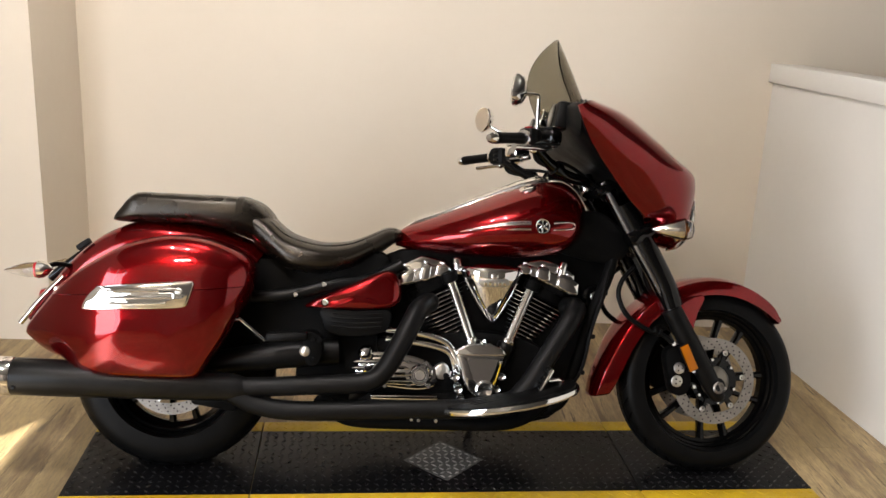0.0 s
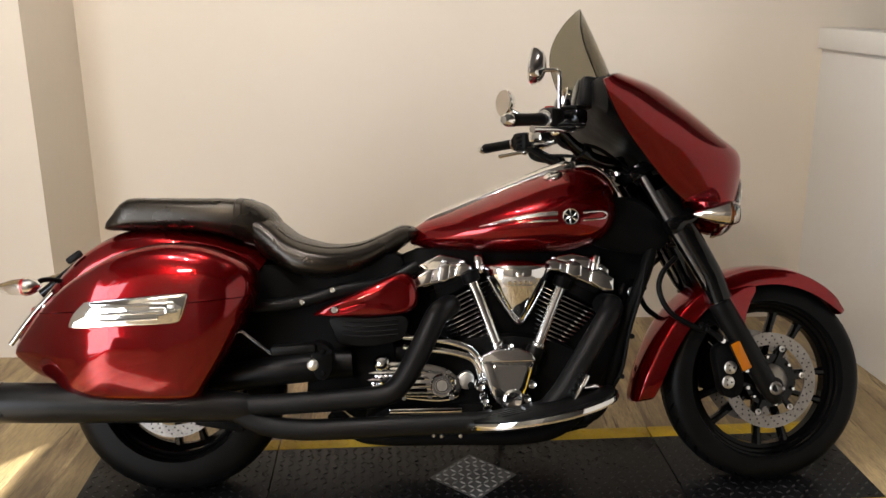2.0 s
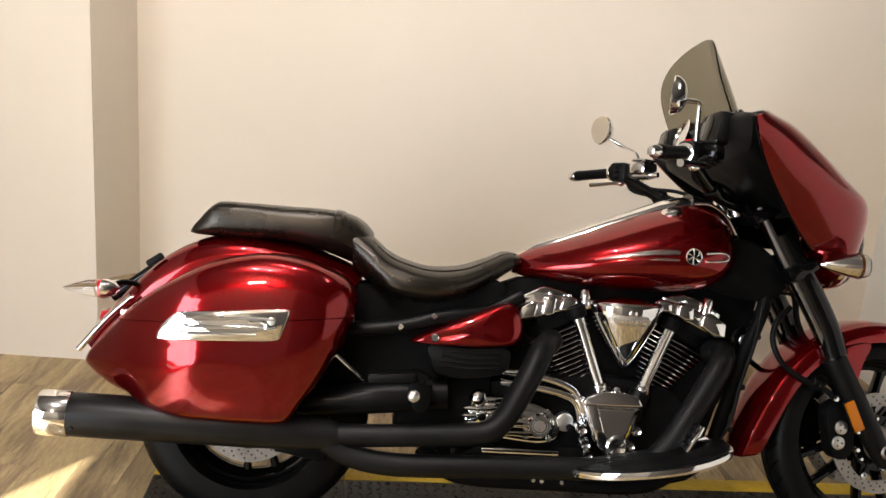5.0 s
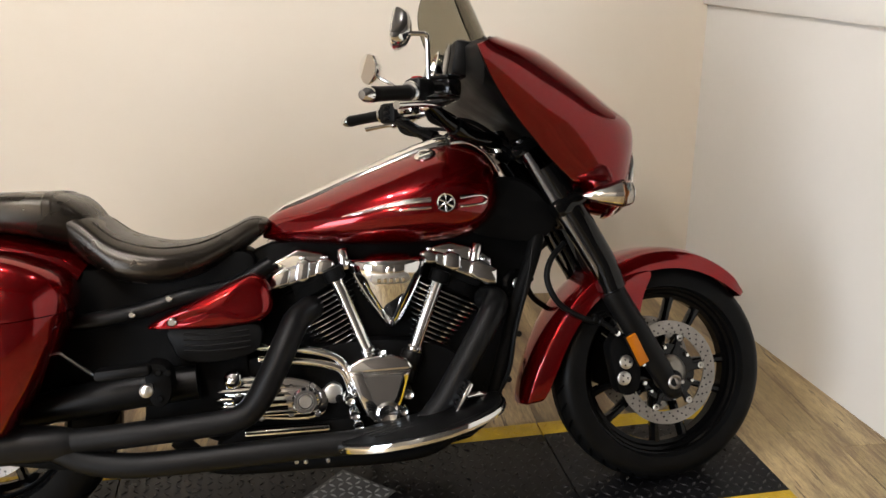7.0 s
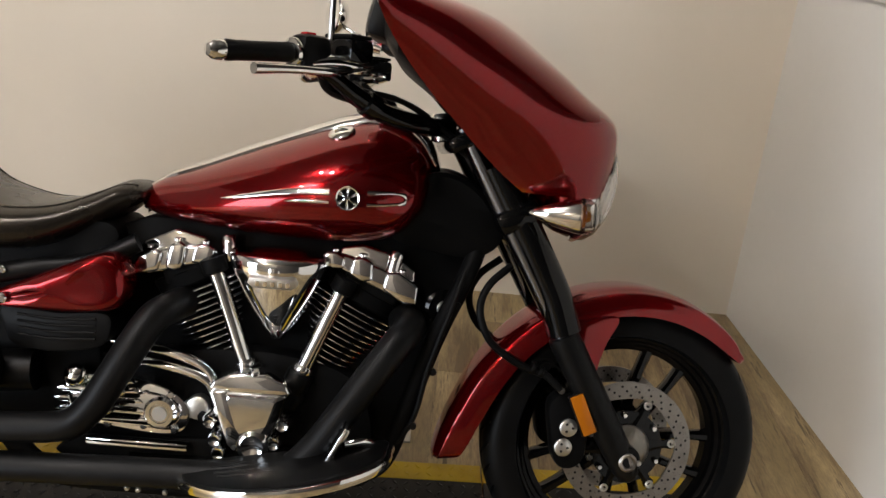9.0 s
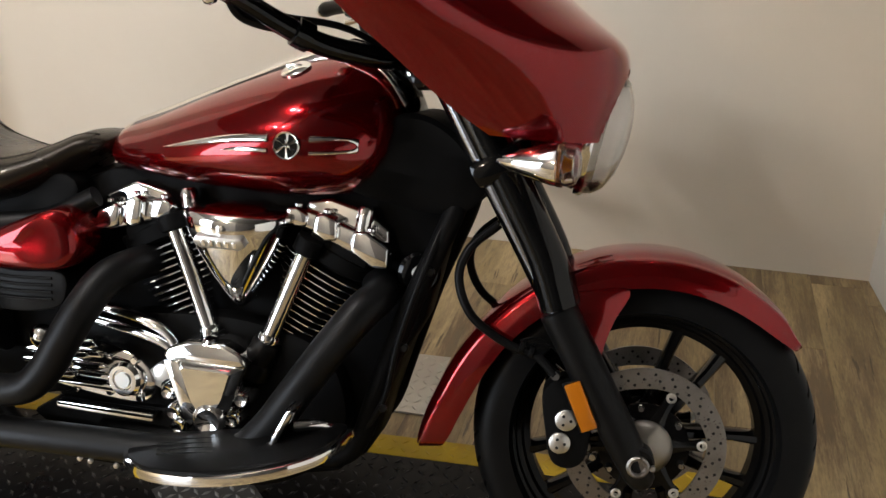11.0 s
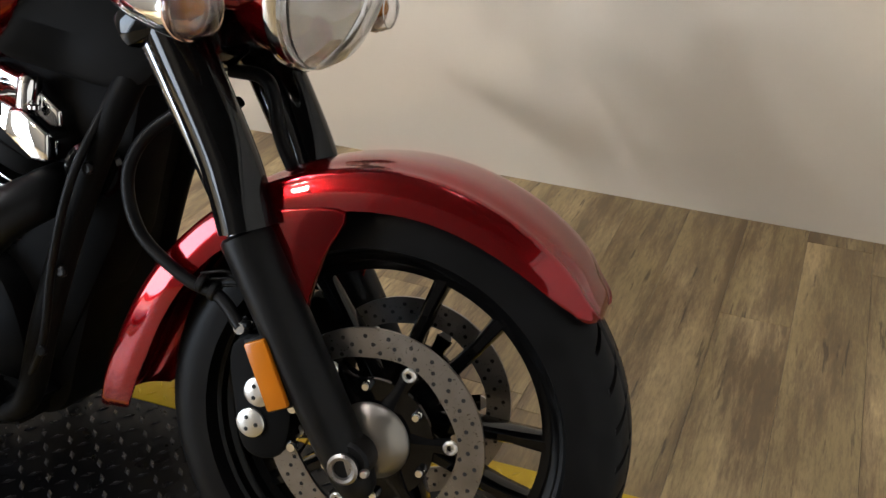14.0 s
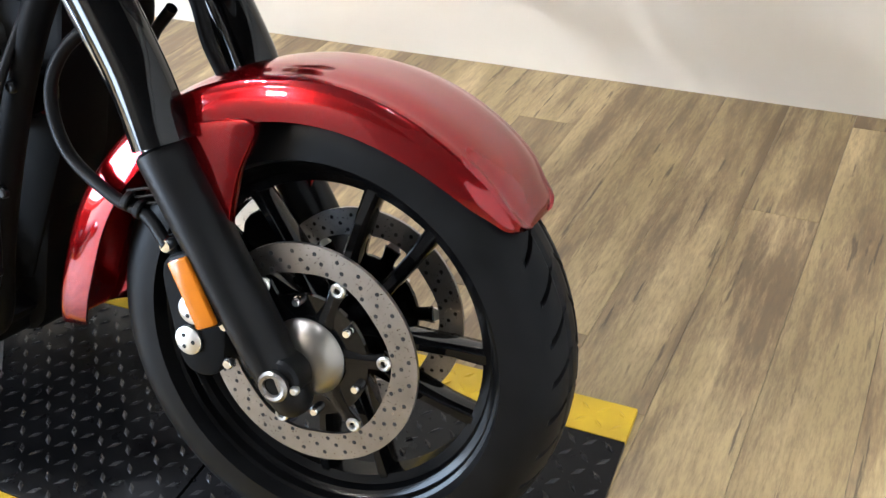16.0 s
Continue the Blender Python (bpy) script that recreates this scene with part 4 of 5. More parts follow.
for s in (-1, 1):
    bike("tank_trim", ribbon([(0.885, 0.806, 0.808), (0.93, 0.812, 0.820), (0.99, 0.823, 0.834), (1.05, 0.832, 0.845), (1.11, 0.836, 0.849)], s=s), CHROME, tank, "chrome tank trim")
    bike("tank_trim", ribbon([(1.02, 0.815, 0.817), (1.06, 0.816, 0.825), (1.11, 0.818, 0.826)], s=s), CHROME, tank, "chrome tank trim")
    bike("tank_trim", ribbon([(1.185, 0.840, 0.851), (1.22, 0.844, 0.852), (1.245, 0.845, 0.850), (1.258, 0.838, 0.849), (1.262, 0.828, 0.846), (1.258, 0.824, 0.834), (1.245, 0.823, 0.829)], s=s), CHROME, tank, "chrome tank trim")
    bike("tank_trim", ribbon([(1.185, 0.818, 0.826), (1.215, 0.820, 0.827), (1.250, 0.824, 0.830)], s=s), CHROME, tank, "chrome tank trim")
    c = Vector(on_tank(1.147, 0.833, 0.002, s))
    out = Vector((0.06, s, 0.05)).normalized()
    side = Vector((1, 0, 0)) - out * out.x
    side.normalize()
    up = Vector((0, 0, 1)) - out * out.z
    up.normalize()
    ringm = []
    for r, h in ((0.0200, 0.0), (0.0236, 0.002), (0.0240, 0.0045), (0.0230, 0.0060), (0.0206, 0.0050), (0.0196, 0.0015)):
        ringm.append([c + out * h + r * (math.cos(t) * side + math.sin(t) * up) for t in (math.tau * k / 36 for k in range(36))])
    badge = bike("badge", loft(ringm), CHROME, tank, "round chrome badge")
    bike("badge_field", loft([[c + out * h + 0.0220 * (math.cos(t) * side + math.sin(t) * up) for t in (math.tau * k / 36 for k in range(36))] for h in (0.0, 0.0016)]), GLOSS, badge)
    for k in range(6):
        t = math.tau * k / 6 + math.pi / 2
        d, q = math.cos(t) * side + math.sin(t) * up, -math.sin(t) * side + math.cos(t) * up
        blade = loft([[c + out * 0.002 + d * 0.001 - q * 0.0014, c + out * 0.0055 + d * 0.003, c + out * 0.002 + d * 0.001 + q * 0.0014], [c + out * 0.002 + d * 0.0218 - q * 0.0040, c + out * 0.0058 + d * 0.0218, c + out * 0.002 + d * 0.0218 + q * 0.0040]])
        bike("blade", blade, CHROME, badge)
# chrome console along the top
con = []
for x, w, h in ((0.690, 0.012, 0.806), (0.74, 0.026, 0.842), (0.82, 0.034, 0.873), (0.92, 0.042, 0.917), (1.02, 0.052, 0.957), (1.10, 0.058, 0.989), (1.16, 0.060, 1.006), (1.20, 0.058, 1.007)):
    con.append([(x, w * math.cos(t), h - 0.040 + 0.040 * power(max(math.sin(t), -0.4), 0.6)) for t in (math.tau * k / 28 for k in range(28))])
bike("console", loft(con), CHROME, tank, "chrome tank console")
con = []
for x, w, h in ((1.19, 0.066, 1.018), (1.23, 0.072, 1.008), (1.27, 0.074, 0.984), (1.305, 0.070, 0.950), (1.325, 0.060, 0.905)):
    con.append([(x, w * math.cos(t), h - 0.05 + 0.05 * power(math.sin(t), 0.5)) for t in (math.tau * k / 28 for k in range(28))])
bike("console_front", loft(con), GLOSS, tank, "gloss black console end")
bike("console_trim", tube([(1.19, -0.07, 0.985), (1.235, -0.082, 0.985), (1.28, -0.086, 0.955), (1.315, -0.078, 0.905)], 0.006, 10), CHROME, tank)
capc = Vector((1.115, -0.100, 0.953))
capn = Vector((-0.28, -0.45, 1)).normalized()
fc = bike("filler_cap", spin([(0.027, -0.008), (0.029, 0.0), (0.029, 0.006), (0.024, 0.010), (0.008, 0.012), (0.001, 0.012)], capc, capc + capn, 32), CHROME, tank, "chrome fuel filler cap")
bike("cap_tab", box(capc + capn * 0.012, (0.030, 0.010, 0.008), 0.002), CHROME, fc)
# black covers between tank and steering head
neck = round_outline([(1.225, 0.760), (1.255, 0.86), (1.31, 0.890), (1.37, 0.885), (1.430, 0.845), (1.470, 0.780), (1.452, 0.735), (1.395, 0.715), (1.30, 0.728)], 4)
neckbm = loft([[(x + (1.34 - x) * k, y - (0.040 * max(0, (1.33 - x) / 0.12) if y < 0 else -0.040 * max(0, (1.33 - x) / 0.12)), z + (0.82 - z) * k) for x, z in neck] for y, k in ((-0.098, 0.6), (-0.095, 0.12), (-0.085, 0.0), (0.085, 0.0), (0.095, 0.12), (0.098, 0.6))])
bike("neck_cover", neckbm, ENGINE, None, "black steering head cover")

# frame
frame_part = bike("frame", tube([(1.42, 0, 0.80), (1.30, 0, 0.77), (1.10, 0, 0.735), (0.85, 0, 0.715), (0.62, 0, 0.66), (0.40, 0, 0.62)], 0.030, 14), GLOSS, None, "gloss black tubular frame")
for s in (-1, 1):
    bike("downtube", tube([(1.430, s * 0.050, 0.775), (1.405, s * 0.090, 0.690), (1.346, s * 0.105, 0.540), (1.296, s * 0.115, 0.380), (1.262, s * 0.112, 0.270), (1.222, s * 0.105, 0.225), (1.15, s * 0.100, 0.210), (0.70, s * 0.100, 0.205)], 0.020, 14), ENGINE, frame_part, "black frame tube")
    bike("side_rail", tube([(0.70, s * 0.10, 0.69), (0.60, s * 0.12, 0.640), (0.48, s * 0.150, 0.622), (0.36, s * 0.157, 0.592), (0.24, s * 0.150, 0.575), (0.10, s * 0.125, 0.57)], 0.021, 12), SATIN, frame_part)
    bike("rail_bolt", bolt((0.450, s * 0.176, 0.624), 0.009, 0.008, (0, s, 0)), CHROME, frame_part)
    bike("rail_bolt", bolt((0.360, s * 0.178, 0.590), 0.009, 0.008, (0, s, 0)), CHROME, frame_part)
radiator = prism(round_outline([(1.10, 0.19), (1.19, 0.175), (1.252, 0.205), (1.281, 0.30), (1.325, 0.45), (1.369, 0.60), (1.396, 0.69), (1.33, 0.71), (1.30, 0.66), (1.26, 0.50), (1.20, 0.32)], 3), -0.040, 0.100, 0.010)
bike("oil_cooler", radiator, ENGINE, None, "black finned oil cooler")

# seats
SEAT = [(0.215, 0.150, 0.862, 0.735, 0.805, 2.6, 2.4), (0.260, 0.168, 0.838, 0.700, 0.765, 2.8, 2.4), (0.320, 0.186, 0.790, 0.665, 0.722, 2.8, 2.6), (0.390, 0.194, 0.764, 0.652, 0.706, 2.8, 2.6),
        (0.450, 0.188, 0.755, 0.652, 0.704, 2.8, 2.6), (0.530, 0.160, 0.764, 0.670, 0.715, 2.6, 2.4), (0.600, 0.125, 0.790, 0.706, 0.748, 2.4, 2.3), (0.650, 0.100, 0.812, 0.740, 0.778, 2.3, 2.2), (0.690, 0.072, 0.808, 0.770, 0.788, 2.2, 2.2), (0.702, 0.050, 0.800, 0.780, 0.790, 2.0, 2.0)]
seat = bike("rider_seat", hull(SEAT, 44, 44), LEATHER, None, "black leather rider seat with stitched seams", angle=70)
for s in (-1, 1):
    line = []
    for k in range(20):
        x = 0.27 + 0.41 * k / 19
        w, top, low, mid, su, sl = table(x, SEAT)
        t = radians(52)
        line.append((x, s * w * power(math.cos(t), 2 / su) * 1.004, mid + (top - mid) * power(math.sin(t), 2 / su) * 1.004))
    bike("seam", tube(line, 0.0022, 8, 1), LEATHER, seat)
PASS = [(-0.238, 0.100, 0.822, 0.808, 0.815, 3.0, 3.0), (-0.230, 0.122, 0.832, 0.806, 0.819, 4.0, 3.0), (-0.198, 0.140, 0.870, 0.804, 0.832, 5.0, 3.0), (-0.170, 0.148, 0.899, 0.803, 0.842, 5.5, 3.0), (-0.150, 0.150, 0.904, 0.803, 0.845, 5.5, 3.0), (-0.10, 0.152, 0.904, 0.802, 0.845, 5.5, 3.0), (0.03, 0.158, 0.902, 0.802, 0.845, 4.6, 3.0),
        (0.14, 0.158, 0.900, 0.778, 0.842, 4.6, 3.0), (0.205, 0.150, 0.890, 0.755, 0.835, 3.6, 2.6), (0.245, 0.132, 0.868, 0.745, 0.820, 2.4, 2.4), (0.268, 0.098, 0.842, 0.750, 0.805, 2.2, 2.2)]
pillion = bike("passenger_seat", hull(PASS, 44, 40), LEATHER, None, "black leather passenger seat pad", angle=70)
strap = []
for x, grow in ((0.160, 1.0), (0.164, 1.022), (0.180, 1.022), (0.184, 1.0)):
    w, top, low, mid, su, sl = table(x, PASS)
    strap.append([(x, w * grow * power(math.cos(t), 2 / su), mid + (top - mid) * (grow + 0.04 * (grow > 1)) * power(math.sin(t), 2 / su)) for t in (math.pi * k / 30 for k in range(31))])
strap.append(strap[0])
bike("strap", loft(strap, False, False), LEATHER, pillion)

# rear mudguard
rows = []
for x, z, w in ((0.25, 0.722, 0.112), (0.20, 0.752, 0.120), (0.10, 0.788, 0.128), (0.0, 0.806, 0.130), (-0.10, 0.815, 0.130), (-0.20, 0.800, 0.130), (-0.29, 0.755, 0.130), (-0.37, 0.685, 0.130), (-0.45, 0.590, 0.128), (-0.515, 0.495, 0.118)):
    rows.append((x, z, w))
line = smooth_line(rows, 5)
rings = []
for i, (x, z, w) in enumerate(line):
    a, b = line[max(i - 1, 0)], line[min(i + 1, len(line) - 1)]
    nrm = Vector((-(b[1] - a[1]), 0, b[0] - a[0])).normalized()
    if nrm.dot(Vector((x - RXC, 0, z - RZ))) < 0:
        nrm = -nrm
    base = Vector((x, 0, z)) - nrm * 0.085
    ring = []
    for k in range(25):
        t = math.pi * k / 24
        ring.append(base + Vector((0, w * power(math.cos(t), 0.6), 0)) + nrm * 0.085 * power(math.sin(t), 0.6))
    for k in range(24, -1, -1):
        t = math.pi * k / 24
        ring.append(base + Vector((0, (w - 0.005) * power(math.cos(t), 0.6), 0)) + nrm * 0.080 * power(math.sin(t), 0.6))
    rings.append(ring)
rear_fender = bike("rear_fender", loft(rings), RED, None, "candy red rear fender", angle=50)

# saddlebags
BAG = round_outline([(-0.478, 0.462), (-0.452, 0.428), (-0.395, 0.398), (-0.335, 0.378), (-0.300, 0.345), (-0.200, 0.331), (-0.060, 0.326), (0.055, 0.328), (0.088, 0.342), (0.116, 0.385), (0.168, 0.465), (0.217, 0.560), (0.243, 0.640), (0.232, 0.695), (0.190, 0.730), (0.112, 0.760), (0.020, 0.772),
                     (-0.060, 0.764), (-0.140, 0.740), (-0.220, 0.698), (-0.290, 0.655), (-0.352, 0.605), (-0.415, 0.540)], 4)
SPLIT_A, SPLIT_B = (-0.40, 0.575), (0.24, 0.622)


def bag_body():
    rings = []
    cx, cz = -0.08, 0.56
    for y, k, drop in ((-0.140, 0.94, 0), (-0.150, 0.975, 0), (-0.200, 0.995, 0), (-0.260, 1.0, 0), (-0.300, 0.995, 0), (-0.328, 0.975, 0), (-0.347, 0.93, 0), (-0.360, 0.85, 0), (-0.368, 0.72, 0.003), (-0.374, 0.50, 0.005), (-0.377, 0.22, 0.006)):
        ring = []
        for x, z in BAG:
            # the lower side tucks in and the tail narrows
            zz, xx = cz + (z - cz) * k + drop, cx + (x - cx) * k
            tuck = 0.022 * max(0.0, (0.57 - zz) / 0.23) ** 1.5 + 0.16 * max(0.0, (-0.16 - xx) / 0.30) ** 1.7 + 0.05 * max(0.0, (xx - 0.12) / 0.12) ** 2
            ring.append((xx, max(y, -0.14) if y > -0.15 else y + tuck * max(0.0, (-0.15 - y) / 0.227), zz))
        rings.append(ring)
    return loft(rings)


def cut(bm, above, gap):
    a, b = Vector((SPLIT_A[0], 0, SPLIT_A[1])), Vector((SPLIT_B[0], 0, SPLIT_B[1]))
    nrm = Vector((-(b - a).z, 0, (b - a).x)).normalized()
    geom = bm.verts[:] + bm.edges[:] + bm.faces[:]
    off = gap if above else -gap
    bmesh.ops.bisect_plane(bm, geom=geom, plane_co=a + nrm * off, plane_no=nrm, clear_inner=above, clear_outer=not above)
    edges = [e for e in bm.edges if e.is_boundary]
    bmesh.ops.holes_fill(bm, edges=edges)
    return bm


LATCH = round_outline([(-0.250, 0.552), (-0.235, 0.582), (-0.205, 0.612), (-0.19, 0.617), (-0.05, 0.629), (0.060, 0.638), (0.078, 0.632), (0.074, 0.610), (0.062, 0.572), (0.050, 0.558), (0.0, 0.553), (-0.12, 0.548), (-0.235, 0.543)], 3)


def saddlebag(s):
    def put(name, bm, material, parent=None, label=""):
        return bike(name, mirrored(bm) if s > 0 else bm, material, parent, label)
    lower = cut(bag_body(), False, 0.0012)
    bag = put("saddlebag", lower, RED, None, "candy red hard saddlebag")
    put("lid", cut(bag_body(), True, 0.0012), RED, bag, "candy red saddlebag lid")
    # latch: stepped chrome plate that follows the bag's side

    def skin(x):
        return 0.16 * max(0.0, (-0.16 - x) / 0.30) ** 1.7 * 0.98

    rings = []
    for lift, k in ((0.0, 1.0), (0.007, 1.0), (0.011, 0.965), (0.012, 0.93)):
        rings.append([(-0.085 + (x + 0.085) * (1 - (1 - k) * 0.35), -0.3715 - lift + skin(x), 0.592 + (z - 0.592) * k) for x, z in LATCH])
    put("latch_plate", loft(rings), CHROME, bag, "chrome latch plate")
    for z0, h, x0, x1 in ((0.606, 0.010, -0.175, 0.045), (0.585, 0.009, -0.185, 0.030), (0.567, 0.007, -0.205, 0.0)):
        rings = []
        for k in range(13):
            x = x0 + (x1 - x0) * k / 12
            y = -0.3825 + skin(x)
            zz = z0 + 0.03 * (x + 0.085)
            rings.append([(x, y, zz - h / 2), (x, y - 0.006, zz - h / 4), (x, y - 0.006, zz + h / 4), (x, y, zz + h / 2)])
        put("latch_rib", loft(rings), CHROME, bag)
    lock = (0.036, -0.381, 0.606)
    put("lock", spin([(0.010, 0), (0.010, 0.006), (0.007, 0.007), (0.001, 0.006)], lock, (0.036, -1, 0.606), 16), SILVER, bag)
    put("latch_arm", tube([(-0.02, -0.386, 0.600), (0.02, -0.388, 0.600), (0.024, -0.388, 0.585), (0.052, -0.388, 0.588)], 0.0035, 8), CHROME, bag)
    put("hinge", box((-0.375, -0.205, 0.590), (0.020, 0.012, 0.014), 0.003), CHROME, bag)
    put("bag_bracket", tube([(0.165, -0.20, 0.53), (0.235, -0.19, 0.470), (0.27, -0.185, 0.44)], 0.006, 8), CHROME, bag)
    put("bumper_bar", box((-0.02, -0.175, 0.755), (0.16, 0.05, 0.012), 0.004, Matrix.Rotation(radians(-4), 4, 'Y')), PLASTIC, bag)


saddlebag(-1), saddlebag(1)

# tail: number plate bracket, rods and rear signals
tail = bike("tail_bracket", tube([(-0.33, 0, 0.72), (-0.40, 0, 0.665), (-0.47, 0, 0.61)], 0.016, 10), GLOSS, None, "black tail bracket")
for s in (-1, 1):
    bike("antenna_base", box((-0.330, s * 0.10, 0.728), (0.050, 0.020, 0.020), 0.005, Matrix.Rotation(radians(-35), 4, 'Y')), PLASTIC, tail)
    bike("tail_rod", tube([(-0.37, s * 0.16, 0.63), (-0.44, s * 0.13, 0.565), (-0.52, s * 0.11, 0.47)], 0.009, 10), CHROME, tail, "chrome tail rod")
    bike("signal_arm", tube([(-0.36, s * 0.10, 0.655), (-0.40, s * 0.14, 0.664), (-0.425, s * 0.168, 0.652)], 0.008, 10), GLOSS, tail)
    base, tip = Vector((-0.400, s * 0.172, 0.648)), Vector((-0.60, s * 0.175, 0.640))
    sig = bike("rear_signal", spin([(0.003, 0), (0.018, 0.012), (0.026, 0.030), (0.028, 0.045), (0.025, 0.047)], base, tip, 24), CHROME, None, "chrome rear turn signal")
    bike("red_lens", spin([(0.025, 0.044), (0.0265, 0.048), (0.025, 0.054), (0.020, 0.056)], base, tip, 24), REDLENS, sig, "red lens")
    bike("clear_lens", spin([(0.0245, 0.054), (0.022, 0.085), (0.014, 0.115), (0.005, 0.142), (0.001, 0.150)], base, tip, 24), GLASS, sig, "pointed clear lens")
bike("tail_lamp", box((-0.468, 0, 0.548), (0.05, 0.10, 0.06), 0.018), REDLENS, tail, "red tail lamp")

# exhaust
pipe = bike("exhaust", tube([(0.225, -0.222, 0.286), (0.170, -0.228, 0.296), (0.0, -0.245, 0.307), (-0.20, -0.262, 0.317), (-0.36, -0.271, 0.323), (-0.475, -0.276, 0.326)], [0.030, 0.043, 0.051, 0.055, 0.057, 0.057], 32), MUFFLER, None, "satin black two-into-one exhaust")
bike("rear_header", tube([(0.800, -0.06, 0.565), (0.785, -0.105, 0.562), (0.757, -0.158, 0.545), (0.729, -0.195, 0.495), (0.694, -0.212, 0.428), (0.655, -0.220, 0.362), (0.605, -0.226, 0.322), (0.50, -0.230, 0.311), (0.38, -0.232, 0.305), (0.26, -0.228, 0.298), (0.16, -0.228, 0.296), (0.05, -0.238, 0.304)], [0.034, 0.034, 0.034, 0.034, 0.034, 0.033, 0.032, 0.031, 0.031, 0.031, 0.032, 0.030], 22), PIPE, pipe, "satin black header pipe")
bike("front_header", tube([(1.270, -0.05, 0.560), (1.290, -0.105, 0.560), (1.266, -0.158, 0.532), (1.220, -0.185, 0.468), (1.163, -0.202, 0.382), (1.110, -0.212, 0.305), (1.05, -0.220, 0.255), (0.94, -0.224, 0.240), (0.70, -0.228, 0.233), (0.45, -0.232, 0.226), (0.33, -0.232, 0.228), (0.24, -0.229, 0.246), (0.16, -0.229, 0.284), (0.06, -0.236, 0.302)], [0.034, 0.034, 0.034, 0.033, 0.033, 0.033, 0.032, 0.031, 0.031, 0.031, 0.031, 0.031, 0.031, 0.028], 22), PIPE, pipe, "satin black header pipe")
bike("end_cap", spin([(0.0575, 0), (0.059, 0.002), (0.059, 0.068), (0.057, 0.078), (0.050, 0.078), (0.047, 0.02)], (-0.472, -0.276, 0.326), (-0.60, -0.280, 0.329), 36), CHROME, pipe, "polished steel muffler tip")
bike("pipe_bolt", bolt((-0.455, -0.327, 0.300), 0.006, 0.006), PIPE, pipe)

# engine


def cylinder(base, top, name, label):
    """Finned barrel, head and chrome rocker cover along an axis from base to top."""
    a, b = Vector(base), Vector(top)
    d = (b - a).normalized()
    fwd = Vector((d.z, 0, -d.x))
    core = bike(name, spin([(0.030, 0.0), (0.070, 0.225)], a, b, 28), ENGINE, None, label)

    def ring(h, u, w, square=2.6, n=32):
        return [a + d * h + fwd * u * power(math.cos(t), 2 / square) + Vector((0, w * power(math.sin(t), 2 / square), 0)) for t in (math.tau * k / n for k in range(n))]

    for k in range(13):
        h = 0.022 + 0.0142 * k
        grow = 0.040 + 0.0060 * k
        fin = loft([ring(h, grow, 0.078), ring(h + 0.0010, grow + 0.004, 0.082), ring(h + 0.0036, grow + 0.004, 0.082), ring(h + 0.0046, grow, 0.078)])
        ob = bike("fin", fin, ENGINE, core)
        ob.data.materials.append(FINS)
        for f in ob.data.polygons:
            if 32 <= f.index < 64:
                f.material_index = 1
    head = loft([ring(0.206, 0.082, 0.078), ring(0.212, 0.088, 0.084), ring(0.240, 0.092, 0.086), ring(0.244, 0.088, 0.082)])
    bike("head", head, ENGINE, core)
    return core


def rocker_cover(core, outline, top, lobes, skirt, post):
    """A chunky chrome cover: outlines of (x, z) of the band, the raised lid and the lobes on its face."""
    rc = bike("rocker_cover", prism(outline, -0.090, 0.090, 0.006, 3), CHROME, core, "faceted chrome rocker cover")
    bike("cover_lid", prism(top, -0.070, 0.070, 0.006, 3), CHROME, rc)
    for shape, y in lobes:
        bike("cover_lobe", prism(shape, y + 0.040, -0.06, 0.006, 3), CHROME, rc)
        cx, cz = sum(p[0] for p in shape) / len(shape), max(p[1] for p in shape)
        bike("lug_bolt", bolt((cx, (y - 0.03) / 2, cz - 0.001), 0.008, 0.007, (0, 0, 1)), CHROME, rc)
    bike("head_skirt", prism(skirt, -0.084, -0.03, 0.006), ENGINE, core)
    (x, z), lean = post
    bike("head_post", spin([(0.014, -0.03), (0.016, -0.024), (0.016, 0.020), (0.012, 0.026), (0.001, 0.026)], (x, -0.076, z), (x + lean, -0.076, z + 1), 18), CHROME, rc)


FINS = Nodes("polished_fin_edge", (0.8, 0.8, 0.8), 0.18, 1.0).mat
rear_cyl = cylinder((0.900, 0, 0.415), (0.768, 0, 0.690), "rear_cylinder", "black finned rear cylinder with chrome cover")
front_cyl = cylinder((1.082, 0, 0.405), (1.212, 0, 0.680), "front_cylinder", "black finned front cylinder with chrome cover")
rocker_cover(rear_cyl, [(0.688, 0.640), (0.696, 0.624), (0.722, 0.622), (0.800, 0.646), (0.864, 0.664), (0.866, 0.684), (0.852, 0.692), (0.800, 0.690), (0.745, 0.676), (0.694, 0.658)],
             [(0.690, 0.664), (0.702, 0.690), (0.768, 0.722), (0.790, 0.718), (0.835, 0.708), (0.850, 0.690), (0.780, 0.668), (0.70, 0.650)],
             [([(0.690, 0.630), (0.698, 0.622), (0.742, 0.632), (0.750, 0.672), (0.736, 0.680), (0.700, 0.662)], -0.140), ([(0.758, 0.642), (0.778, 0.636), (0.796, 0.645), (0.802, 0.692), (0.786, 0.700), (0.766, 0.690)], -0.146),
              ([(0.810, 0.654), (0.838, 0.656), (0.860, 0.664), (0.862, 0.688), (0.846, 0.698), (0.818, 0.694)], -0.138)],
             [(0.756, 0.600), (0.866, 0.640), (0.858, 0.668), (0.745, 0.640)], ((0.888, 0.694), -0.12))
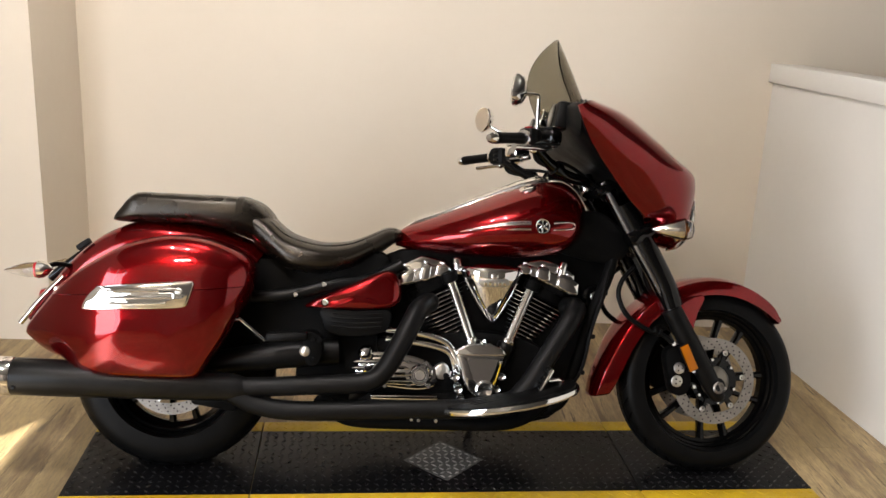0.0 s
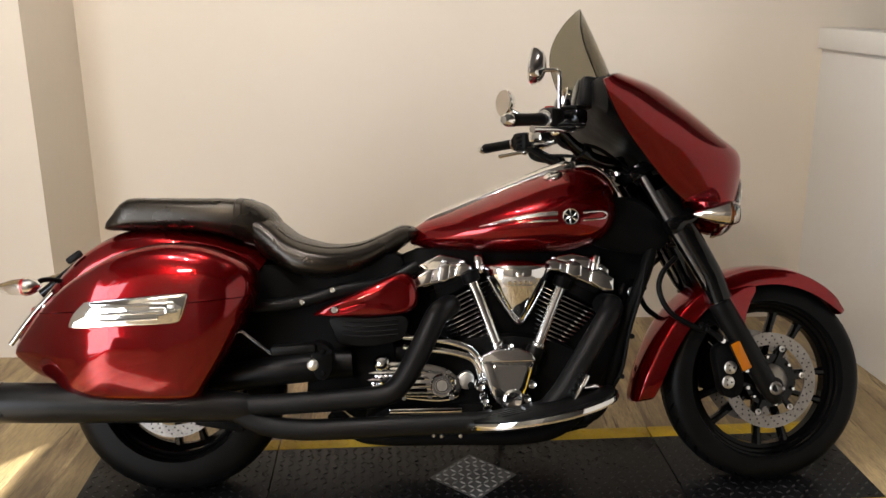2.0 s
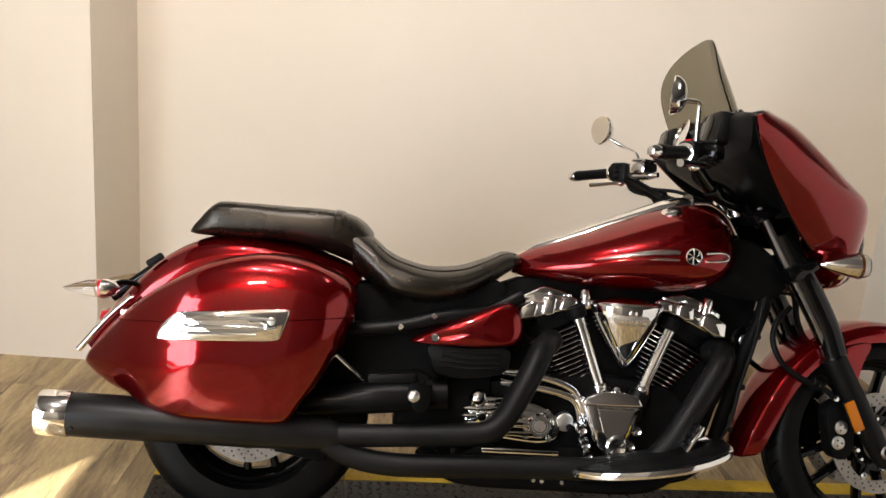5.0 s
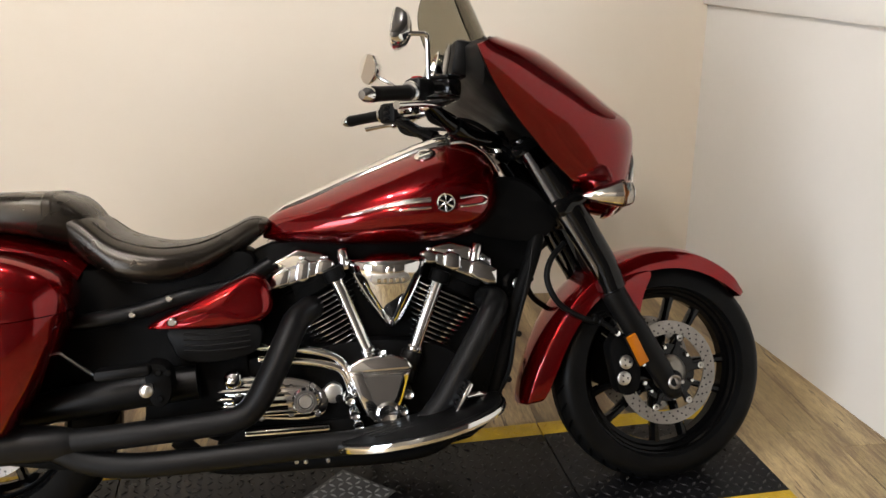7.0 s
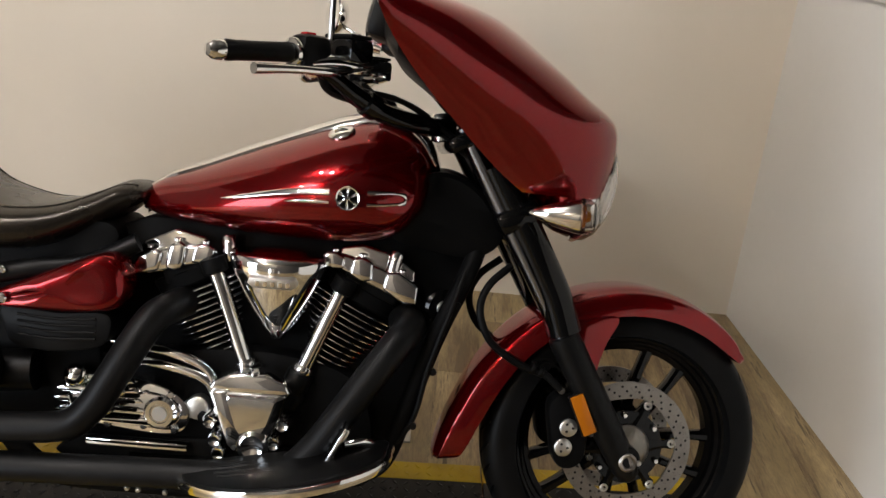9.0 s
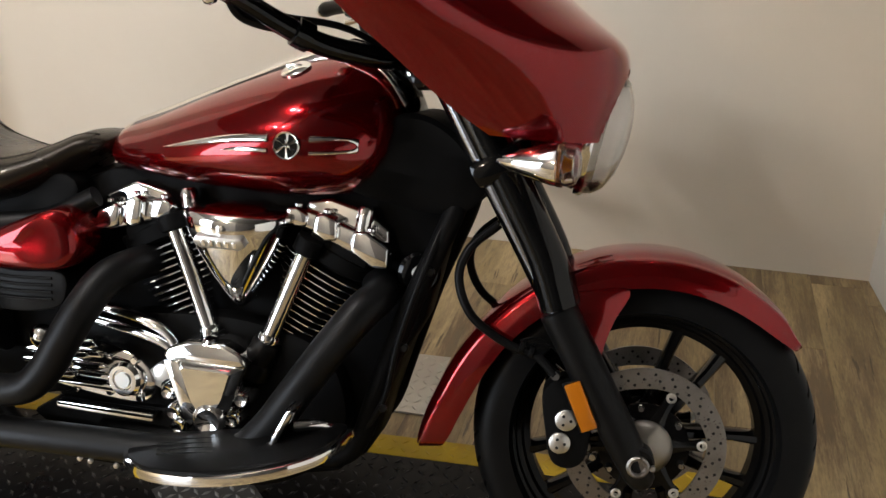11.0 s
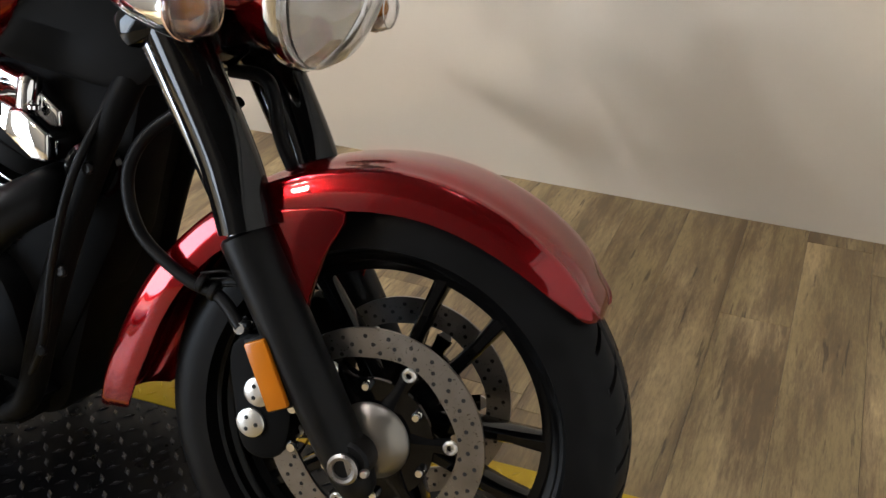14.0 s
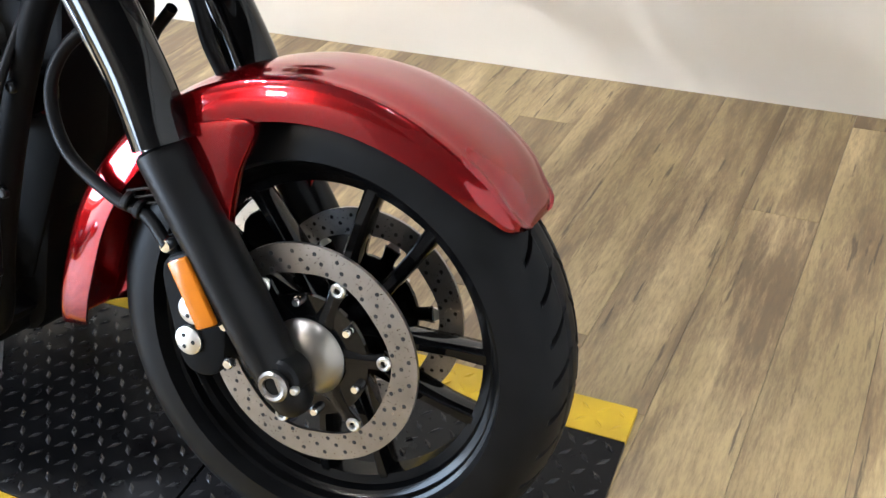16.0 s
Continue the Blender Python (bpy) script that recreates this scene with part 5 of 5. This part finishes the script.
rocker_cover(front_cyl, [(1.088, 0.676), (1.090, 0.698), (1.105, 0.706), (1.150, 0.696), (1.215, 0.676), (1.288, 0.650), (1.302, 0.632), (1.298, 0.606), (1.270, 0.604), (1.200, 0.636), (1.130, 0.664)],
             [(1.115, 0.690), (1.130, 0.714), (1.175, 0.722), (1.245, 0.704), (1.290, 0.672), (1.292, 0.645), (1.200, 0.665)],
             [([(1.092, 0.680), (1.096, 0.704), (1.118, 0.706), (1.140, 0.692), (1.136, 0.668), (1.112, 0.668)], -0.138), ([(1.150, 0.660), (1.156, 0.694), (1.174, 0.700), (1.200, 0.688), (1.200, 0.650), (1.176, 0.646)], -0.146),
              ([(1.222, 0.634), (1.230, 0.670), (1.256, 0.672), (1.300, 0.644), (1.298, 0.604), (1.268, 0.604)], -0.142)],
             [(1.135, 0.640), (1.250, 0.595), (1.262, 0.625), (1.145, 0.668)], ((1.245, 0.690), 0.15))
case = prism(round_outline([(0.62, 0.235), (0.80, 0.215), (1.05, 0.215), (1.20, 0.245), (1.225, 0.32), (1.17, 0.43), (1.02, 0.47), (0.88, 0.47), (0.74, 0.455), (0.58, 0.43), (0.54, 0.33)], 4), -0.090, 0.090, 0.015)
crank = bike("crankcase", case, ENGINE, None, "black crankcase")
block = prism([(0.45, 0.40), (0.60, 0.28), (1.25, 0.28), (1.36, 0.50), (1.41, 0.72), (1.20, 0.755), (0.90, 0.755), (0.70, 0.74), (0.45, 0.64)], -0.045, 0.045, 0.01)
bike("intake", block, ENGINE, crank)
# push rod tubes
for top, low in (((0.862, -0.092, 0.650), (0.942, -0.094, 0.442)), ((1.140, -0.092, 0.630), (1.064, -0.094, 0.440))):
    t = bike("pushrod_tube", rod(top, low, 0.0185, 20), CHROME, crank, "chrome push rod tube")
    a, b = Vector(low), Vector(low) * 2 - Vector(top)
    bike("tube_seal", spin([(0.022, -0.012), (0.024, -0.008), (0.024, 0.004), (0.021, 0.008)], a, b, 20), CHROME, t)
    bike("tube_base", spin([(0.026, 0.004), (0.030, 0.010), (0.030, 0.040), (0.026, 0.052), (0.030, 0.060), (0.030, 0.085)], a, b, 20), SATIN, t)
    bike("tube_top", spin([(0.026, 0), (0.028, 0.004), (0.028, 0.030), (0.022, 0.034)], Vector(top) + (Vector(top) - Vector(low)).normalized() * 0.02, Vector(low), 20), ENGINE, t)
# chrome shield in the vee
rings = []
for z, cx, w, d in ((0.694, 1.002, 0.098, 0.090), (0.688, 1.002, 0.106, 0.098), (0.676, 1.002, 0.107, 0.100), (0.650, 1.002, 0.099, 0.096), (0.610, 1.003, 0.080, 0.084), (0.570, 1.004, 0.058, 0.068), (0.535, 1.005, 0.036, 0.050), (0.512, 1.005, 0.020, 0.036), (0.502, 1.005, 0.010, 0.022)):
    half = [math.pi * k / 28 for k in range(29)]
    rings.append([(cx + w * power(math.cos(t), 0.85), -0.080 - d * power(math.sin(t), 0.8), z) for t in half] + [(cx - w * 0.9, -0.050, z), (cx + w * 0.9, -0.050, z)])
shield = bike("vee_cover", loft(rings), CHROME, crank, "chrome shield-shaped cover with raised emblem", angle=50)
ledge = [(0.950, 0.640), (0.956, 0.654), (1.048, 0.654), (1.054, 0.640), (1.040, 0.630), (0.962, 0.630)]
plate_turn = Matrix.Translation((1.003, -0.178, 0.642)) @ Matrix.Rotation(radians(17), 4, 'X') @ Matrix.Translation((-1.003, 0.178, -0.642))
bike("emblem_plate", prism(ledge, -0.183, -0.160, 0.003, 2), SILVER, shield, turn_by=plate_turn)
# red disc laid on the chrome top, in place of a red reflection
bike("red_reflection", spin([(0.058, 0), (0.058, 0.003), (0.044, 0.007), (0.001, 0.009)], (1.002, -0.112, 0.694), (1.002, -0.118, 0.80), 24), RED, shield)
for k in range(5):
    bike("emblem_bar", box((0.972 + 0.0155 * k, -0.1845, 0.642), (0.009, 0.003, 0.012), 0.001), CHROME, shield, turn_by=plate_turn)
bike("emblem_disc", spin([(0.013, 0), (0.013, 0.003), (0.009, 0.006), (0.001, 0.006)], (1.003, -0.174, 0.667), (1.003, -1, 0.72), 18), CHROME, shield)
# cam cover below the vee
GC = [(0.884, 0.402), (0.892, 0.408), (1.040, 0.408), (1.048, 0.402), (1.022, 0.318), (0.992, 0.262), (0.975, 0.256), (0.945, 0.264), (0.915, 0.305)]
camcover = bike("cam_cover", loft([[(0.966 + (x - 0.966) * k + dx, y, 0.338 + (z - 0.338) * k + dz) for x, z in GC] for y, k, dx, dz in
                                 ((-0.105, 0.98, 0, 0), (-0.150, 1.0, 0, 0), (-0.161, 0.985, 0, 0), (-0.168, 0.94, 0, 0), (-0.181, 0.66, 0.006, 0.012), (-0.183, 0.60, 0.006, 0.012))]), CHROME, crank, "faceted chrome cam cover", angle=12)
bike("cover_cap", prism([(0.878, 0.406), (0.888, 0.424), (0.930, 0.442), (1.000, 0.444), (1.040, 0.428), (1.054, 0.406), (1.040, 0.398), (0.890, 0.398)], -0.172, -0.10, 0.008, 3), CHROME, camcover)
bike("cover_facet", prism([(0.886, 0.404), (0.920, 0.404), (0.958, 0.300), (0.942, 0.276), (0.926, 0.292)], -0.183, -0.160, 0.004, 2), CHROME, camcover)
bike("cover_bolt", bolt((0.975, -0.160, 0.441), 0.011, 0.012, (0, -0.5, 1)), CHROME, camcover)
bike("cover_disc", spin([(0.035, -0.012), (0.035, 0.008), (0.031, 0.013), (0.024, 0.0155), (0.012, 0.011), (0.001, 0.010)], (0.980, -0.172, 0.292), (0.980, -1, 0.292), 36), CHROME, camcover)
for x, z in ((0.896, 0.290), (0.884, 0.330), (0.905, 0.262), (1.038, 0.335), (1.022, 0.292)):
    bike("case_lug", spin([(0.017, 0), (0.017, 0.044), (0.012, 0.052), (0.007, 0.049), (0.001, 0.049)], (x, -0.115, z), (x, -1, z), 18), CHROME, camcover)
# gearbox covers
gb = round_outline([(0.560, 0.355), (0.580, 0.385), (0.640, 0.412), (0.720, 0.405), (0.790, 0.385), (0.830, 0.345), (0.820, 0.300), (0.770, 0.285), (0.680, 0.292), (0.590, 0.305), (0.555, 0.325)], 4)
gear = bike("gearbox_cover", prism(gb, -0.155, -0.06, 0.008), CHROME, crank, "ribbed chrome gearbox cover")
gear.location = (0, 0.036, -0.009)
for k in range(5):
    z = 0.312 + 0.021 * k
    bike("rib", prism([(0.575, z), (0.58, z + 0.010), (0.745 - 0.01 * k, z + 0.012), (0.755 - 0.01 * k, z + 0.003)], -0.172, -0.152, 0.003), CHROME, gear)
capsule = round_outline([(0.600, 0.338), (0.612, 0.372), (0.660, 0.384), (0.760, 0.378), (0.806, 0.360), (0.812, 0.330), (0.786, 0.306), (0.700, 0.304), (0.620, 0.310)], 4)
bike("cover_rim", prism(capsule, -0.166, -0.14, 0.006, 2), CHROME, gear)
for k in range(3):
    z = 0.322 + 0.018 * k
    bike("slot", box((0.668, -0.1735, z + 0.002), (0.115 - 0.008 * k, 0.004, 0.006), 0.001), ENGINE, gear)
bike("cover_boss", spin([(0.036, 0), (0.036, 0.016), (0.030, 0.022), (0.022, 0.022), (0.020, 0.019), (0.001, 0.019)], (0.770, -0.152, 0.338), (0.770, -1, 0.338), 28), CHROME, gear)
bike("boss_disc", spin([(0.016, 0), (0.016, 0.003), (0.001, 0.003)], (0.770, -0.172, 0.338), (0.770, -1, 0.338), 20), SILVER, gear)
for x, z in ((0.735, 0.375), (0.733, 0.305), (0.800, 0.300), (0.79, 0.378), (0.655, 0.300)):
    bike("cover_bolt", bolt((x, -0.153, z), 0.009, 0.012), CHROME, gear)
for k, (x0, x1, z0, t) in enumerate(((0.548, 0.668, 0.334, 0.013), (0.540, 0.660, 0.353, 0.013), (0.546, 0.690, 0.373, 0.014), (0.566, 0.700, 0.395, 0.018))):
    slab_o = [(x0, z0 + t * 0.5), (x0 + 0.018, z0), (x1, z0 - 0.002), (x1 + 0.008, z0 + t * 0.5), (x1, z0 + t), (x0 + 0.022, z0 + t)]
    bike("cover_slab", prism(slab_o, -0.190 + 0.006 * k, -0.10, 0.004), CHROME, gear, "chrome finned side cover")
bike("slab_bolt", spin([(0.017, 0), (0.017, 0.010), (0.012, 0.014), (0.010, 0.010), (0.001, 0.010)], (0.602, -0.188, 0.360), (0.602, -1, 0.360), 20), CHROME, gear)
bike("slab_dome", spin([(0.026, 0), (0.025, 0.012), (0.016, 0.022), (0.001, 0.025)], (0.590, -0.168, 0.408), (0.585, -1, 0.52), 20), CHROME, gear)
bike("actuator", prism(round_outline([(0.818, 0.338), (0.824, 0.366), (0.848, 0.376), (0.868, 0.360), (0.864, 0.330), (0.840, 0.322)], 4), -0.150, -0.11, 0.006), SILVER, gear, "silver clutch actuator")
bike("actuator_port", spin([(0.010, 0), (0.010, 0.012), (0.004, 0.014)], (0.858, -0.150, 0.335), (0.868, -1, 0.30), 14), ENGINE, gear)
for k in range(2):
    z = 0.032 * k
    bike("oil_pipe", tube([(0.655, -0.14, 0.452 + z), (0.74, -0.150, 0.445 + z), (0.82, -0.155, 0.432 + z * 0.9), (0.868, -0.155, 0.412 + z * 0.7), (0.888 + 0.012 * k, -0.15, 0.365), (0.890 + 0.01 * k, -0.13, 0.325)], 0.0105, 14), CHROME, gear, "chrome oil pipe")
bike("lower_rail", box((0.72, -0.15, 0.262), (0.22, 0.03, 0.016), 0.004), CHROME, gear)
bike("sump", prism(round_outline([(0.60, 0.17), (1.15, 0.17), (1.22, 0.21), (1.20, 0.26), (0.60, 0.26)], 2), -0.10, 0.10, 0.01), ENGINE, crank)

# red side cover and the black box under it
SC = round_outline([(0.388, 0.552), (0.420, 0.572), (0.480, 0.600), (0.560, 0.637), (0.620, 0.662), (0.660, 0.672), (0.690, 0.650), (0.703, 0.600), (0.690, 0.562), (0.640, 0.548), (0.54, 0.543), (0.45, 0.543), (0.40, 0.545)], 4)
rings = []
for y, k in ((-0.09, 0.98), (-0.140, 1.0), (-0.162, 0.985), (-0.176, 0.95), (-0.185, 0.88), (-0.190, 0.75), (-0.193, 0.5), (-0.194, 0.2)):
    rings.append([(0.57 + (x - 0.57) * k, y + (0.10 * max(0, x - 0.63) + 0.12 * max(0, 0.47 - x)) * (y < -0.1), 0.592 + (z - 0.592) * k) for x, z in SC])
side = loft(rings)
s1, s2 = both("side_cover", side, RED, None, "candy red side cover")
bike("cover_bolt", bolt((0.455, -0.186, 0.567), 0.012, 0.010), CHROME, s1)
lowbox = prism(round_outline([(0.445, 0.545), (0.56, 0.540), (0.66, 0.545), (0.668, 0.50), (0.640, 0.470), (0.55, 0.455), (0.47, 0.465), (0.45, 0.50)], 4), -0.165, -0.08, 0.012)
lb = bike("battery_cover", lowbox, PLASTIC, None, "ribbed black plastic cover")
for k in range(4):
    z = 0.487 + 0.014 * k
    bike("cover_rib", tube([(0.478, -0.166, z + 0.002), (0.55, -0.168, z - 0.002), (0.640, -0.166, z + 0.003)], 0.003, 8), PLASTIC, lb)
# rear frame, swing arm and brake hanger
arm = bike("swing_arm", tube([(0.50, -0.12, 0.40), (0.30, -0.135, 0.385), (0.10, -0.130, 0.355), (-0.06, -0.125, 0.325)], [0.045, 0.045, 0.040, 0.034], 16), SATIN, None, "black swing arm")
bike("swing_arm", tube([(0.50, 0.12, 0.40), (0.30, 0.135, 0.385), (0.10, 0.130, 0.355), (-0.06, 0.125, 0.325)], [0.045, 0.045, 0.040, 0.034], 16), SATIN, None, "black swing arm")
peg = bike("passenger_peg_hanger", prism(round_outline([(0.395, 0.475), (0.44, 0.470), (0.455, 0.43), (0.445, 0.38), (0.41, 0.37), (0.395, 0.42)], 3), -0.245, -0.17, 0.008), ENGINE, None, "black passenger peg hanger")
bike("peg", box((0.345, -0.250, 0.463), (0.13, 0.05, 0.028), 0.010, Matrix.Rotation(radians(-3), 4, 'Y')), PLASTIC, peg)
bike("knob", spin([(0.006, -0.04), (0.006, 0.0), (0.013, 0.004), (0.0165, 0.012), (0.015, 0.022), (0.008, 0.028), (0.001, 0.029)], (0.404, -0.285, 0.424), (0.404, -1, 0.424), 20), SILVER, peg, "polished round knob")
for x, z in ((0.425, 0.455), (0.447, 0.452), (0.425, 0.390)):
    bike("bolt", bolt((x, -0.244, z), 0.009, 0.007), ENGINE, peg)
inner = prism(round_outline([(0.12, 0.66), (0.26, 0.700), (0.42, 0.690), (0.60, 0.730), (0.66, 0.700), (0.62, 0.60), (0.63, 0.40), (0.62, 0.270), (0.375, 0.262), (0.362, 0.345), (0.30, 0.36), (0.10, 0.40)], 3), -0.10, 0.10, 0.02)
bike("rear_subframe", inner, ENGINE, None, "black rear frame and covers")
bike("rear_caliper", box((0.105, -0.115, 0.235), (0.15, 0.05, 0.055), 0.012, Matrix.Rotation(radians(10), 4, 'Y')), ENGINE, None, "black rear brake caliper")

for s in (-1, 1):
    bike("frame_rail", tube([(0.44, s * 0.11, 0.25), (0.50, s * 0.13, 0.200), (0.58, s * 0.14, 0.178), (0.80, s * 0.14, 0.174), (1.02, s * 0.14, 0.174), (1.12, s * 0.13, 0.194), (1.20, s * 0.11, 0.25)], 0.024, 14), ENGINE, None, "black lower frame rail")

# floorboards
PLAN = [(0.862, -0.185), (0.850, -0.230), (0.870, -0.268), (0.930, -0.312), (1.010, -0.338), (1.090, -0.345), (1.170, -0.335), (1.230, -0.308), (1.262, -0.270), (1.268, -0.225), (1.250, -0.190), (1.06, -0.180)]
PLAN = round_outline([(1.06 + (x - 1.06) * 1.03, -0.185 + (y + 0.185) * 1.2) for x, y in PLAN], 4)


def board_z(x):
    return 0.246 + (x - 0.855) * 0.185 + 0.05 * max(0, x - 1.12)


def floorboard(s):
    def put(name, bm, material, parent=None, label=""):
        return bike(name, mirrored(bm) if s > 0 else bm, material, parent, label)
    cx, cy = 1.06, -0.255
    rings = [[(cx + (x - cx) * k, cy + (y - cy) * k, board_z(x) + h) for x, y in PLAN] for k, h in ((0.95, -0.022), (1.0, -0.020), (1.012, -0.012), (1.0, -0.002), (0.95, 0.0))]
    board = put("footboard", loft(rings), CHROME, None, "chrome-edged footboard with black rubber pad")
    rings = [[(cx + (x - cx) * k, cy + (y - cy) * k, board_z(x) + h) for x, y in PLAN] for k, h in ((0.955, -0.004), (0.955, 0.004), (0.93, 0.006))]
    pad = put("pad", loft(rings), RUBBER, board, "black rubber pad")
    for k in range(4):
        y = -0.225 - 0.022 * k
        x0, x1 = 0.90 + 0.012 * k, 1.23 - 0.018 * k
        rib = loft([[(x, y - 0.005, board_z(x) + 0.0055), (x, y - 0.003, board_z(x) + 0.0085), (x, y + 0.003, board_z(x) + 0.0085), (x, y + 0.005, board_z(x) + 0.0055)] for x in np.linspace(x0, x1, 9)])
        put("pad_rib", rib, RUBBER, pad)
    put("board_bracket", tube([(1.08, -0.26, 0.262), (1.08, -0.19, 0.245), (1.08, -0.11, 0.235)], 0.014, 10), CHROME, board)
    put("underside_plate", box((1.06, -0.27, 0.252), (0.10, 0.06, 0.014), 0.004, Matrix.Rotation(radians(-10), 4, 'Y')), SILVER, board)


floorboard(-1), floorboard(1)
pedal = bike("brake_pedal", tube([(1.225, -0.150, 0.290), (1.236, -0.19, 0.315), (1.212, -0.220, 0.335), (1.176, -0.240, 0.335)], [0.012, 0.013, 0.012, 0.010], 12), CHROME, None, "chrome brake pedal")
bike("pedal_pad", box((1.165, -0.246, 0.340), (0.014, 0.070, 0.092), 0.006, Matrix.Rotation(radians(27), 4, 'Y')), CHROME, pedal)
bike("side_stand", tube([(0.93, 0.12, 0.20), (0.97, 0.24, 0.13), (1.0, 0.35, 0.072)], [0.014, 0.013, 0.012], 12), GLOSS, None, "black side stand")
shift = bike("gear_lever", tube([(1.18, 0.15, 0.29), (1.24, 0.22, 0.34), (1.27, 0.26, 0.37)], 0.009, 10), CHROME, None, "chrome gear lever")
bike("lever_rubber", rod((1.27, 0.25, 0.372), (1.275, 0.31, 0.374), 0.013, 14), RUBBER, shift)
# horn and covers by the steering head
bike("head_shroud", box((1.50, 0, 0.80), (0.10, 0.17, 0.09), 0.025, Matrix.Rotation(radians(-31), 4, 'Y')), GLOSS, None, "black steering shroud", True)
bike("front_hose", tube([(1.50, 0.02, 0.745), (1.545, 0.03, 0.740), (1.560, 0.035, 0.715), (1.570, 0.04, 0.66), (1.60, 0.045, 0.60)], 0.010, 12), RUBBER, None, "black rubber brake hose", True)
horn = bike("horn", spin([(0.012, 0), (0.030, 0.006), (0.040, 0.014), (0.040, 0.024), (0.034, 0.030), (0.010, 0.030)], (1.345, -0.055, 0.60), (1.45, -0.30, 0.60), 24), GLOSS, None, "black disc horn")
bike("horn_badge", spin([(0.016, 0.0305), (0.014, 0.034), (0.001, 0.035)], (1.345, -0.055, 0.60), (1.45, -0.30, 0.60), 20), SILVER, horn)
for x, y, z in ((1.385, -0.118, 0.615), (1.345, -0.128, 0.470), (1.312, -0.136, 0.350)):
    bike("frame_bolt", bolt((x, y, z), 0.0085, 0.008), SATIN, frame_part)
bike("loom", tube([(1.40, -0.10, 0.70), (1.37, -0.135, 0.60), (1.335, -0.138, 0.48), (1.31, -0.135, 0.36), (1.25, -0.12, 0.26)], 0.006, 10), PLASTIC, frame_part, "black wiring loom")
for s in (-1, 1):
    line = []
    for k in range(16):
        x = -0.20 + 0.36 * k / 15
        w, top, low, mid, su, sl = table(x, PASS)
        t = radians(38)
        line.append((x, s * w * power(math.cos(t), 2 / su) * 1.003, mid + (top - mid) * power(math.sin(t), 2 / su) * 1.003))
    bike("seam", tube(line, 0.0016, 6, 1), LEATHER, pillion)
for x, z in ((0.742, 0.212), (0.765, 0.210), (0.820, 0.209)):
    bike("pipe_stud", bolt((x, -0.240, z - 0.006), 0.0055, 0.007, (0, -1, -0.4)), SILVER, pipe)
for k in range(5):
    u = k / 4
    bike("pedal_rib", box((1.1425 + 0.034 * u, -0.246, 0.310 + 0.067 * u), (0.006, 0.056, 0.006), 0.001, Matrix.Rotation(radians(27), 4, 'Y')), RUBBER, pedal)
